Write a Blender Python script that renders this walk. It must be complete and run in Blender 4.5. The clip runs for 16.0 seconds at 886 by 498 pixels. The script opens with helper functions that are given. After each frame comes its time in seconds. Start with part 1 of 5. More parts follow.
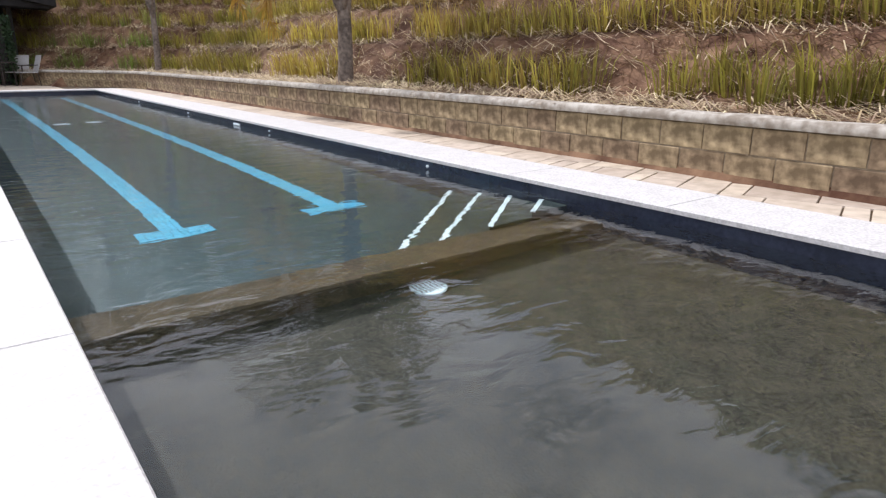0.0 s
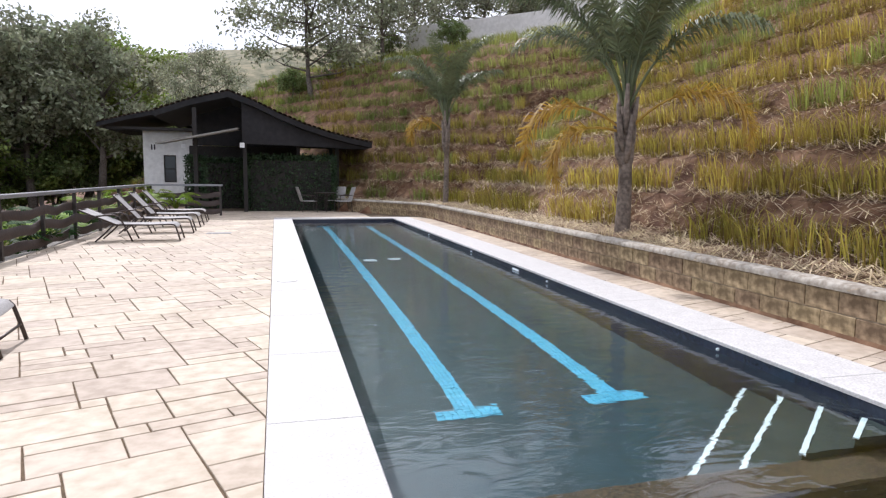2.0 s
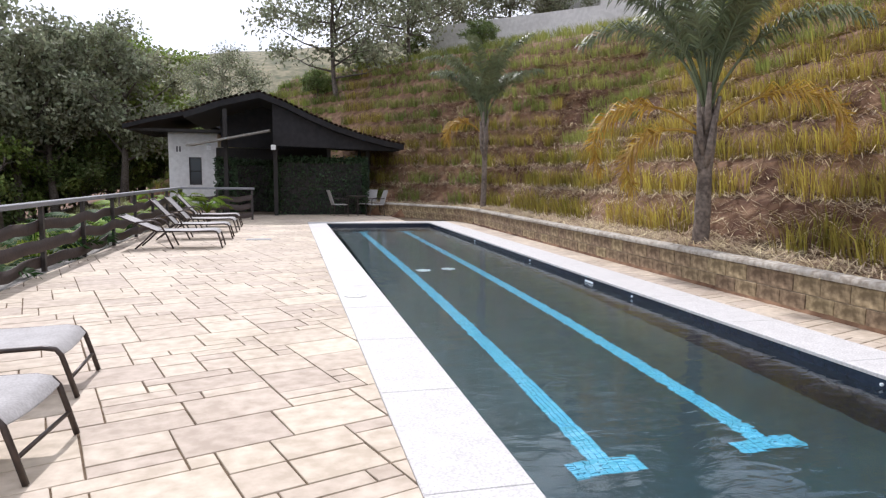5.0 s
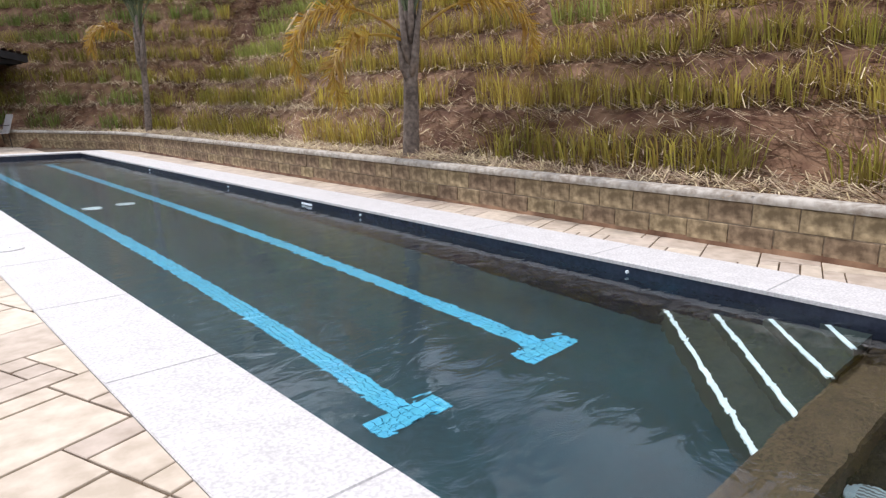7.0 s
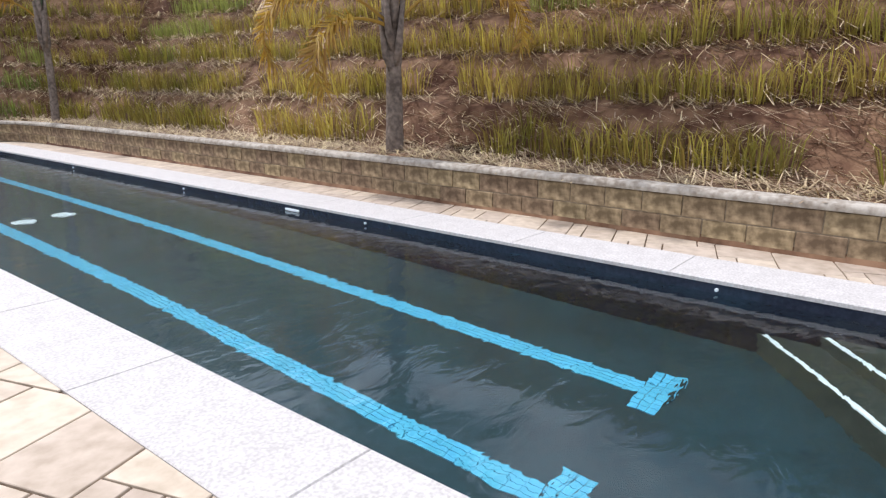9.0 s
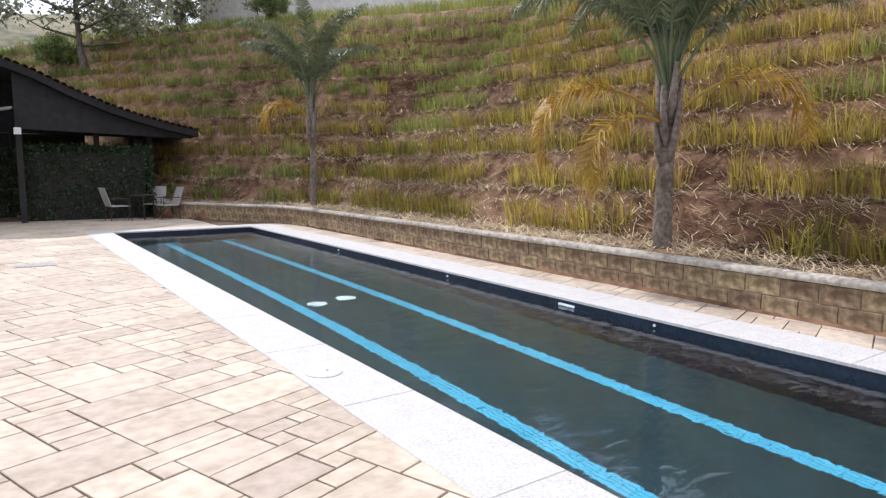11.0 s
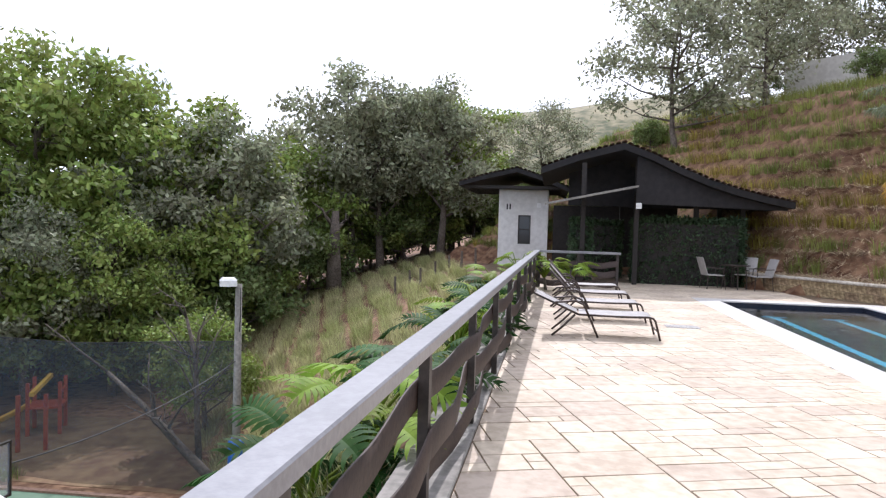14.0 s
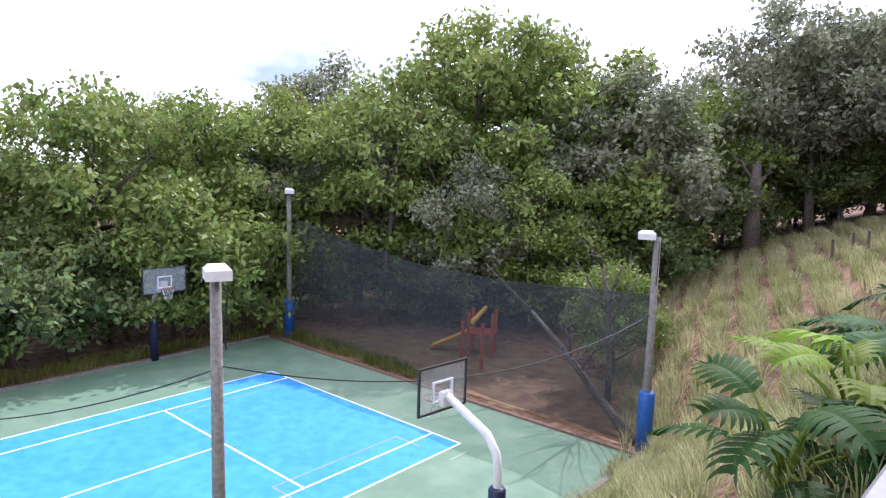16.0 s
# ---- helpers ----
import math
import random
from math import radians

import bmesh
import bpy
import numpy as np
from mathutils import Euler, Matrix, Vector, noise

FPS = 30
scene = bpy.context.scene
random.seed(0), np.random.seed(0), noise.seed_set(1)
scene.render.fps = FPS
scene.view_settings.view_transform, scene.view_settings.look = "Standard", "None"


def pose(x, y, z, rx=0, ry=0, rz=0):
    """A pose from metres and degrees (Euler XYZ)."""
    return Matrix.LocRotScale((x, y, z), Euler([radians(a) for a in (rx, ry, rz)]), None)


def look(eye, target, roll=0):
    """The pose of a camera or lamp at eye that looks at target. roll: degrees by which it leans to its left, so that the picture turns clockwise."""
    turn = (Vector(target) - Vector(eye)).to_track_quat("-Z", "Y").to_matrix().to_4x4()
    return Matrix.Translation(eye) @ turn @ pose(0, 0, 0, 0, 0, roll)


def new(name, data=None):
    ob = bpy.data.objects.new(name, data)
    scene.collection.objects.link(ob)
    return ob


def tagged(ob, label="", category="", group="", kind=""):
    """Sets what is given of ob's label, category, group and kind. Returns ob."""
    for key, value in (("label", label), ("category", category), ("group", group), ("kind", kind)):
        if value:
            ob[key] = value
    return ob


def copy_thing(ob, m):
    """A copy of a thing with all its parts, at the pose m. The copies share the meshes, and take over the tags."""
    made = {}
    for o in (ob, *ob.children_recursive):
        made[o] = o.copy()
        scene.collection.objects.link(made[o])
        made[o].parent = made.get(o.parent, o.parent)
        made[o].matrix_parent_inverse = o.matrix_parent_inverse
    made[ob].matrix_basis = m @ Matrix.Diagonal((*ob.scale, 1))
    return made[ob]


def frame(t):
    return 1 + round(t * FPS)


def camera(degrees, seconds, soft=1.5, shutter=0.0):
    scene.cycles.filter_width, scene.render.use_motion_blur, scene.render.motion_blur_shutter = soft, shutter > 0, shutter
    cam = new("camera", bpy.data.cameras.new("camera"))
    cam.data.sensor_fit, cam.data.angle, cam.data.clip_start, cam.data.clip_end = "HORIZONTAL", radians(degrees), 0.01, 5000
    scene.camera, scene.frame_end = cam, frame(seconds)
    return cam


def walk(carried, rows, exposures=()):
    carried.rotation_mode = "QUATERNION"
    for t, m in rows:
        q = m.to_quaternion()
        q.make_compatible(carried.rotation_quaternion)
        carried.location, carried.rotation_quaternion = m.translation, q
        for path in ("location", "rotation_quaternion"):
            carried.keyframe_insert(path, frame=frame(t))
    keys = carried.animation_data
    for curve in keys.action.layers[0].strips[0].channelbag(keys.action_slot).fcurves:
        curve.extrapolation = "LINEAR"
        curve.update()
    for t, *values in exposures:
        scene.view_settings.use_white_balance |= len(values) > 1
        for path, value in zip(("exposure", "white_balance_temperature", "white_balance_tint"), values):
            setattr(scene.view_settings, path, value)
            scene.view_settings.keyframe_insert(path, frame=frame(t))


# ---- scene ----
cam = camera(69.0, 16.0, soft=1.25)

PATH = [
    (0, (-0.21, 0.308, 0.882), (0.947, 1.838, 0.317), 0.3),
    (0.5, (-0.29, 0.298, 0.927), (0.718, 1.977, 0.522), 0.1),
    (1, (-0.374, 0.26, 0.994), (0.463, 2.053, 0.703), 0.1),
    (1.5, (-0.4, 0.335, 1.165), (0.263, 2.208, 0.931), 0.3),
    (2, (-0.473, 0.4, 1.423), (0.026, 2.324, 1.196), 0.6),
    (2.5, (-0.59, 0.359, 1.544), (-0.188, 2.306, 1.324), 0.9),
    (3, (-0.542, 0.445, 1.635), (-0.211, 2.405, 1.414), 0.8),
    (5.5, (-1.275, 1.568, 1.417), (-0.686, 3.465, 1.191), 0.5),
    (6, (-1.316, 1.872, 1.359), (-0.535, 3.697, 1.117), 0.3),
    (6.5, (-1.269, 2.141, 1.316), (-0.214, 3.806, 0.974), -0.1),
    (7, (-1.266, 2.433, 1.267), (0.053, 3.87, 0.825), -0.0),
    (7.5, (-1.319, 2.784, 1.269), (0.163, 4.033, 0.775), 0.1),
    (8, (-1.366, 3.181, 1.295), (0.163, 4.374, 0.806), 0.2),
    (10.5, (-2.162, 4.62, 1.535), (-0.832, 6.055, 1.119), 0.4),
    (11, (-2.348, 4.774, 1.542), (-1.202, 6.394, 1.294), 0.4),
    (11.5, (-2.559, 4.862, 1.551), (-1.603, 6.61, 1.378), 0.6),
    (12, (-2.796, 4.926, 1.572), (-2.034, 6.769, 1.421), 0.7),
    (12.5, (-3.116, 4.956, 1.598), (-2.603, 6.887, 1.506), 1.1),
    (13, (-3.425, 4.925, 1.583), (-3.198, 6.911, 1.526), 1.5),
    (13.5, (-3.697, 4.653, 1.649), (-3.741, 6.652, 1.585), 1.4),
    (14, (-4.072, 4.713, 1.642), (-4.408, 6.683, 1.572), 1.6),
    (14.5, (-4.318, 4.766, 1.602), (-4.967, 6.656, 1.534), 1.9),
    (15, (-4.607, 4.798, 1.586), (-5.488, 6.592, 1.51), 2.2),
    (15.5, (-4.648, 4.74, 1.552), (-5.771, 6.391, 1.436), 2.0),
    (16, (-4.652, 4.677, 1.551), (-6.031, 6.105, 1.309), 1.6),
]
walk(cam, [(t, look(e, g, r)) for t, e, g, r in PATH], exposures=((0, -0.14, 6000, 17), (2.5, -0.2, 5950, 17), (8, -0.22, 6000, 17), (12.5, -0.06, 5900, 17), (14.5, 0.15, 5850, 18), (16, 0.3, 5700, 26)))

# ---- world and sun ----
world = bpy.data.worlds.new("sky")
scene.world = world
world.use_nodes = True
wn, wl = world.node_tree.nodes, world.node_tree.links
wn.clear()
sky = wn.new("ShaderNodeTexSky")
sky.sky_type, sky.sun_disc = "NISHITA", False
SUN = Vector((-0.22, 0.85, 0.95)).normalized()
sky.sun_elevation, sky.sun_rotation = math.asin(SUN.z), math.atan2(SUN.x, SUN.y)
sky.dust_density, sky.air_density = 1.5, 1.0
tc = wn.new("ShaderNodeTexCoord")
mp = wn.new("ShaderNodeMapping")
mp.inputs["Scale"].default_value = (1.2, 1.2, 3.2)
cl = wn.new("ShaderNodeTexNoise")
cl.inputs["Scale"].default_value, cl.inputs["Detail"].default_value, cl.inputs["Roughness"].default_value = 2.0, 8.0, 0.55
rp = wn.new("ShaderNodeValToRGB")
rp.color_ramp.elements[0].position, rp.color_ramp.elements[1].position = 0.33, 0.50
mx = wn.new("ShaderNodeMix")
mx.data_type = "RGBA"
mx.inputs["B"].default_value = (13.0, 13.2, 13.6, 1)
bg = wn.new("ShaderNodeBackground")
bg.inputs["Strength"].default_value = 0.115
wo = wn.new("ShaderNodeOutputWorld")
wl.new(tc.outputs["Generated"], mp.inputs["Vector"])
wl.new(mp.outputs["Vector"], cl.inputs["Vector"])
wl.new(cl.outputs["Fac"], rp.inputs["Fac"])
wl.new(rp.outputs["Color"], mx.inputs["Factor"])
wl.new(sky.outputs["Color"], mx.inputs["A"])
wl.new(mx.outputs["Result"], bg.inputs["Color"])
wl.new(bg.outputs["Background"], wo.inputs["Surface"])
sun = new("sun", bpy.data.lights.new("sun", "SUN"))
sun.data.energy, sun.data.angle, sun.data.color = 3.8, radians(0.6), (1.0, 0.95, 0.88)
sun.matrix_world = look(SUN * 60, (0, 0, 0))


# ---- materials ----
def mat(name, a, b, scale=8.0, rough=0.7, bump=0.2, metal=0.0, vary="", amount=0.35, dist=0.01, big=0.35, spec=0.5, through_light=0.0):
    m = bpy.data.materials.new(name)
    m.use_nodes = True
    n, l = m.node_tree.nodes, m.node_tree.links
    p = n["Principled BSDF"]
    co = n.new("ShaderNodeTexCoord")
    fine = n.new("ShaderNodeTexNoise")
    fine.inputs["Scale"].default_value, fine.inputs["Detail"].default_value = scale, 7.0
    wide = n.new("ShaderNodeTexNoise")
    wide.inputs["Scale"].default_value, wide.inputs["Detail"].default_value = scale * 0.11, 4.0
    l.new(co.outputs["Object"], fine.inputs["Vector"])
    l.new(co.outputs["Object"], wide.inputs["Vector"])
    ramp = n.new("ShaderNodeValToRGB")
    ramp.color_ramp.elements[0].position, ramp.color_ramp.elements[1].position = 0.32, 0.68
    ramp.color_ramp.elements[0].color, ramp.color_ramp.elements[1].color = (*a, 1), (*b, 1)
    add = n.new("ShaderNodeMath")
    add.operation = "MULTIPLY_ADD"
    l.new(wide.outputs["Fac"], add.inputs[0])
    add.inputs[1].default_value = big * 2
    sub = n.new("ShaderNodeMath")
    sub.operation = "SUBTRACT"
    l.new(fine.outputs["Fac"], sub.inputs[0])
    sub.inputs[1].default_value = big
    l.new(sub.outputs[0], add.inputs[2])
    l.new(add.outputs[0], ramp.inputs["Fac"])
    colour = ramp.outputs["Color"]
    if vary:
        if vary == "island":
            src = n.new("ShaderNodeNewGeometry").outputs["Random Per Island"]
        else:
            src = n.new("ShaderNodeObjectInfo").outputs["Random"]
        mr = n.new("ShaderNodeMapRange")
        mr.inputs["To Min"].default_value, mr.inputs["To Max"].default_value = 1 - amount, 1 + amount
        l.new(src, mr.inputs["Value"])
        hs = n.new("ShaderNodeHueSaturation")
        l.new(mr.outputs["Result"], hs.inputs["Value"])
        hr = n.new("ShaderNodeMapRange")
        hr.inputs["To Min"].default_value, hr.inputs["To Max"].default_value = 0.5 - amount * 0.05, 0.5 + amount * 0.05
        l.new(src, hr.inputs["Value"])
        l.new(hr.outputs["Result"], hs.inputs["Hue"])
        l.new(colour, hs.inputs["Color"])
        colour = hs.outputs["Color"]
    l.new(colour, p.inputs["Base Color"])
    p.inputs["Roughness"].default_value, p.inputs["Metallic"].default_value = rough, metal
    p.inputs["Specular IOR Level"].default_value = spec
    if bump:
        bn = n.new("ShaderNodeBump")
        bn.inputs["Strength"].default_value, bn.inputs["Distance"].default_value = bump, dist
        l.new(fine.outputs["Fac"], bn.inputs["Height"])
        l.new(bn.outputs["Normal"], p.inputs["Normal"])
    if through_light:
        tr = n.new("ShaderNodeBsdfTranslucent")
        l.new(colour, tr.inputs["Color"])
        ms = n.new("ShaderNodeMixShader")
        ms.inputs["Fac"].default_value = through_light
        l.new(p.outputs[0], ms.inputs[1])
        l.new(tr.outputs[0], ms.inputs[2])
        l.new(ms.outputs[0], n["Material Output"].inputs["Surface"])
    return m


STONE = mat("paving stone", (0.43, 0.35, 0.26), (0.60, 0.505, 0.395), 9, 0.75, 0.5, vary="object", amount=0.13, dist=0.008)
STONE_FAR = mat("paving stone joined", (0.43, 0.35, 0.26), (0.60, 0.505, 0.395), 9, 0.75, 0.5, vary="island", amount=0.13, dist=0.008)
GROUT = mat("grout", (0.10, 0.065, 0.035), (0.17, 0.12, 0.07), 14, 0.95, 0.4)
COPING = mat("granite coping", (0.46, 0.44, 0.415), (0.66, 0.64, 0.61), 60, 0.6, 0.25, dist=0.003, big=0.15)
BLOCK = mat("concrete block", (0.15, 0.105, 0.058), (0.43, 0.32, 0.19), 11, 0.95, 0.7, vary="object", amount=0.22, dist=0.012, big=0.6)
MORTAR = mat("mortar", (0.20, 0.155, 0.10), (0.31, 0.25, 0.17), 20, 0.95, 0.5)
CAP = mat("wall cap", (0.26, 0.22, 0.17), (0.50, 0.46, 0.39), 14, 0.95, 0.7, dist=0.012)
TILE_DARK = mat("dark pool tile", (0.010, 0.014, 0.028), (0.022, 0.028, 0.05), 30, 0.25, 0.05)
DEEP = mat("deep pool tile", (0.003, 0.020, 0.028), (0.008, 0.036, 0.048), 20, 0.5, 0.1, big=0.5)
PEBBLE = mat("pebble pool floor", (0.006, 0.005, 0.003), (0.070, 0.056, 0.038), 70, 0.8, 0.4, big=0.2)
STEP = mat("step finish", (0.010, 0.018, 0.016), (0.030, 0.042, 0.036), 50, 0.7, 0.3, big=0.3)
PEBBLE_LEDGE = mat("pebble ledge", (0.030, 0.017, 0.008), (0.105, 0.066, 0.032), 55, 0.8, 0.4, big=0.2)
CYAN = mat("cyan mosaic", (0.07, 0.38, 0.58), (0.11, 0.48, 0.68), 40, 0.4, 0.1, vary="island", amount=0.08)
NOSING = mat("white nosing", (0.70, 0.78, 0.80), (0.85, 0.9, 0.9), 30, 0.5, 0.1)
EARTH = mat("red hill earth", (0.085, 0.036, 0.017), (0.27, 0.16, 0.09), 3.5, 0.95, 0.9, dist=0.06, big=0.45)
STRAW = mat("dry straw", (0.30, 0.21, 0.115), (0.62, 0.50, 0.32), 5, 0.9, 0.0, vary="island", amount=0.4)
GRASS = mat("yellow-green grass", (0.19, 0.17, 0.025), (0.46, 0.355, 0.075), 0.8, 0.65, 0.0, vary="island", amount=0.4, through_light=0.4, big=0.5)
GRASS_GREEN = mat("green grass", (0.14, 0.19, 0.035), (0.35, 0.36, 0.09), 0.7, 0.6, 0.0, vary="island", amount=0.4, through_light=0.4, big=0.5)
BANK_GRASS = mat("bank grass", (0.26, 0.29, 0.10), (0.56, 0.52, 0.29), 0.9, 0.6, 0.0, vary="island", amount=0.45, through_light=0.4, big=0.5)
BARK = mat("grey bark", (0.07, 0.055, 0.045), (0.19, 0.16, 0.13), 12, 0.95, 0.8, dist=0.02)
PALM_BARK = mat("palm bark", (0.09, 0.07, 0.055), (0.25, 0.20, 0.16), 14, 0.95, 0.8, dist=0.02)
LEAF_A = mat("mid green leaves", (0.12, 0.17, 0.055), (0.26, 0.31, 0.11), 1.2, 0.55, 0.0, vary="island", amount=0.5, through_light=0.45)
LEAF_B = mat("bright green leaves", (0.16, 0.225, 0.045), (0.33, 0.39, 0.10), 1.2, 0.55, 0.0, vary="island", amount=0.4, through_light=0.35)
LEAF_C = mat("grey green leaves", (0.20, 0.225, 0.135), (0.37, 0.37, 0.24), 1.2, 0.6, 0.0, vary="island", amount=0.5, through_light=0.4)
HEDGE = mat("dark hedge leaves", (0.02, 0.045, 0.018), (0.05, 0.085, 0.03), 2, 0.6, 0.0, vary="island", amount=0.45, through_light=0.2)
PALM_LEAF = mat("palm leaflets", (0.11, 0.14, 0.07), (0.22, 0.25, 0.13), 1.5, 0.4, 0.0, vary="island", amount=0.3, through_light=0.25)
PALM_DRY = mat("yellowed palm leaflets", (0.38, 0.22, 0.03), (0.55, 0.36, 0.06), 1.5, 0.5, 0.0, vary="island", amount=0.3, through_light=0.35)
BIG_LEAF = mat("philodendron leaf", (0.14, 0.22, 0.025), (0.27, 0.36, 0.05), 3, 0.6, 0.1, spec=0.15, vary="object", amount=0.3, through_light=0.35)
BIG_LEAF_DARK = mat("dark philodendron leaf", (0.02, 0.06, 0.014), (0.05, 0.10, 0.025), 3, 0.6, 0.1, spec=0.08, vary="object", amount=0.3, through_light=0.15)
STEEL_DARK = mat("dark painted steel", (0.022, 0.018, 0.016), (0.045, 0.036, 0.03), 25, 0.5, 0.15)
BAND = mat("dark brown woven band", (0.030, 0.018, 0.013), (0.058, 0.036, 0.026), 30, 0.6, 0.2)
RAIL = mat("weathered rail", (0.19, 0.19, 0.20), (0.25, 0.25, 0.26), 30, 0.35, 0.15)
LOUNGE_FRAME = mat("bronze tube", (0.035, 0.026, 0.022), (0.07, 0.05, 0.04), 20, 0.4, 0.1, metal=0.3)
MESH_CLOTH = mat("grey sling fabric", (0.40, 0.38, 0.36), (0.52, 0.50, 0.48), 70, 0.7, 0.2, through_light=0.2)
PLASTER = mat("white plaster", (0.62, 0.61, 0.58), (0.76, 0.75, 0.72), 5, 0.9, 0.2)
ROOF_DARK = mat("dark roof boards", (0.009, 0.008, 0.009), (0.020, 0.018, 0.019), 6, 0.8, 0.3)
ROOF_TILE = mat("clay roof tile", (0.14, 0.085, 0.06), (0.30, 0.19, 0.14), 9, 0.85, 0.4, vary="object", amount=0.25)
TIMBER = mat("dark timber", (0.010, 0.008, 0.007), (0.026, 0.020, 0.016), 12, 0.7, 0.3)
PAD = mat("blue vinyl pad", (0.015, 0.09, 0.33), (0.03, 0.14, 0.45), 10, 0.45, 0.1)
PAD_NAVY = mat("navy vinyl pad", (0.01, 0.018, 0.05), (0.02, 0.03, 0.09), 10, 0.45, 0.1)
CONCRETE = mat("concrete pole", (0.17, 0.16, 0.14), (0.30, 0.28, 0.25), 12, 0.9, 0.3)
GALV = mat("galvanised pole", (0.36, 0.37, 0.37), (0.5, 0.5, 0.5), 20, 0.45, 0.1, metal=0.6)
WHITE_PAINT = mat("white paint", (0.72, 0.72, 0.70), (0.84, 0.84, 0.82), 12, 0.45, 0.05)
COURT_BLUE = mat("blue court", (0.035, 0.27, 0.66), (0.06, 0.34, 0.76), 3, 0.75, 0.05, big=0.3)
COURT_GREEN = mat("green court", (0.14, 0.24, 0.155), (0.21, 0.31, 0.21), 1.2, 0.85, 0.05, big=0.5)
LINE = mat("court line", (0.72, 0.74, 0.74), (0.85, 0.86, 0.86), 20, 0.7, 0.05)
RED = mat("red play paint", (0.30, 0.05, 0.025), (0.42, 0.09, 0.04), 9, 0.5, 0.1)
YELLOW = mat("yellow slide", (0.62, 0.38, 0.04), (0.75, 0.5, 0.08), 6, 0.4, 0.05)
CABLE = mat("black cable", (0.015, 0.015, 0.015), (0.03, 0.03, 0.03), 10, 0.6, 0.0)
GRATE = mat("grey grate", (0.28, 0.27, 0.26), (0.42, 0.41, 0.40), 30, 0.6, 0.1)
FLOWER = mat("yellow flower", (0.7, 0.5, 0.03), (0.8, 0.6, 0.05), 9, 0.5, 0.0)

GLASS = bpy.data.materials.new("window glass")
GLASS.use_nodes = True
_p = GLASS.node_tree.nodes["Principled BSDF"]
_p.inputs["Base Color"].default_value, _p.inputs["Roughness"].default_value = (0.03, 0.04, 0.045, 1), 0.06

ACRYLIC = bpy.data.materials.new("clear backboard")
ACRYLIC.use_nodes = True
_n, _l = ACRYLIC.node_tree.nodes, ACRYLIC.node_tree.links
_n["Principled BSDF"].inputs["Base Color"].default_value = (0.6, 0.62, 0.62, 1)
_n["Principled BSDF"].inputs["Roughness"].default_value = 0.15
_t = _n.new("ShaderNodeBsdfTransparent")
_m = _n.new("ShaderNodeMixShader")
_m.inputs["Fac"].default_value = 0.75
_l.new(_n["Principled BSDF"].outputs[0], _m.inputs[1])
_l.new(_t.outputs[0], _m.inputs[2])
_l.new(_m.outputs[0], _n["Material Output"].inputs["Surface"])

WATER = bpy.data.materials.new("pool water")
WATER.use_nodes = True
_n, _l = WATER.node_tree.nodes, WATER.node_tree.links
_p = _n["Principled BSDF"]
_p.inputs["Base Color"].default_value = (0.72, 0.90, 0.90, 1)
_p.inputs["Transmission Weight"].default_value, _p.inputs["IOR"].default_value, _p.inputs["Roughness"].default_value = 1.0, 1.33, 0.015
_c = _n.new("ShaderNodeTexCoord")
_mp = _n.new("ShaderNodeMapping")
_mp.inputs["Scale"].default_value = (1.0, 2.2, 1.0)
_w = _n.new("ShaderNodeTexNoise")
_w.inputs["Scale"].default_value, _w.inputs["Detail"].default_value, _w.inputs["Distortion"].default_value = 2.6, 3.0, 0.6
_b = _n.new("ShaderNodeBump")
_b.inputs["Strength"].default_value, _b.inputs["Distance"].default_value = 0.22, 0.03
_l.new(_c.outputs["Object"], _mp.inputs["Vector"])
_l.new(_mp.outputs["Vector"], _w.inputs["Vector"])
_l.new(_w.outputs["Fac"], _b.inputs["Height"])
_l.new(_b.outputs["Normal"], _p.inputs["Normal"])


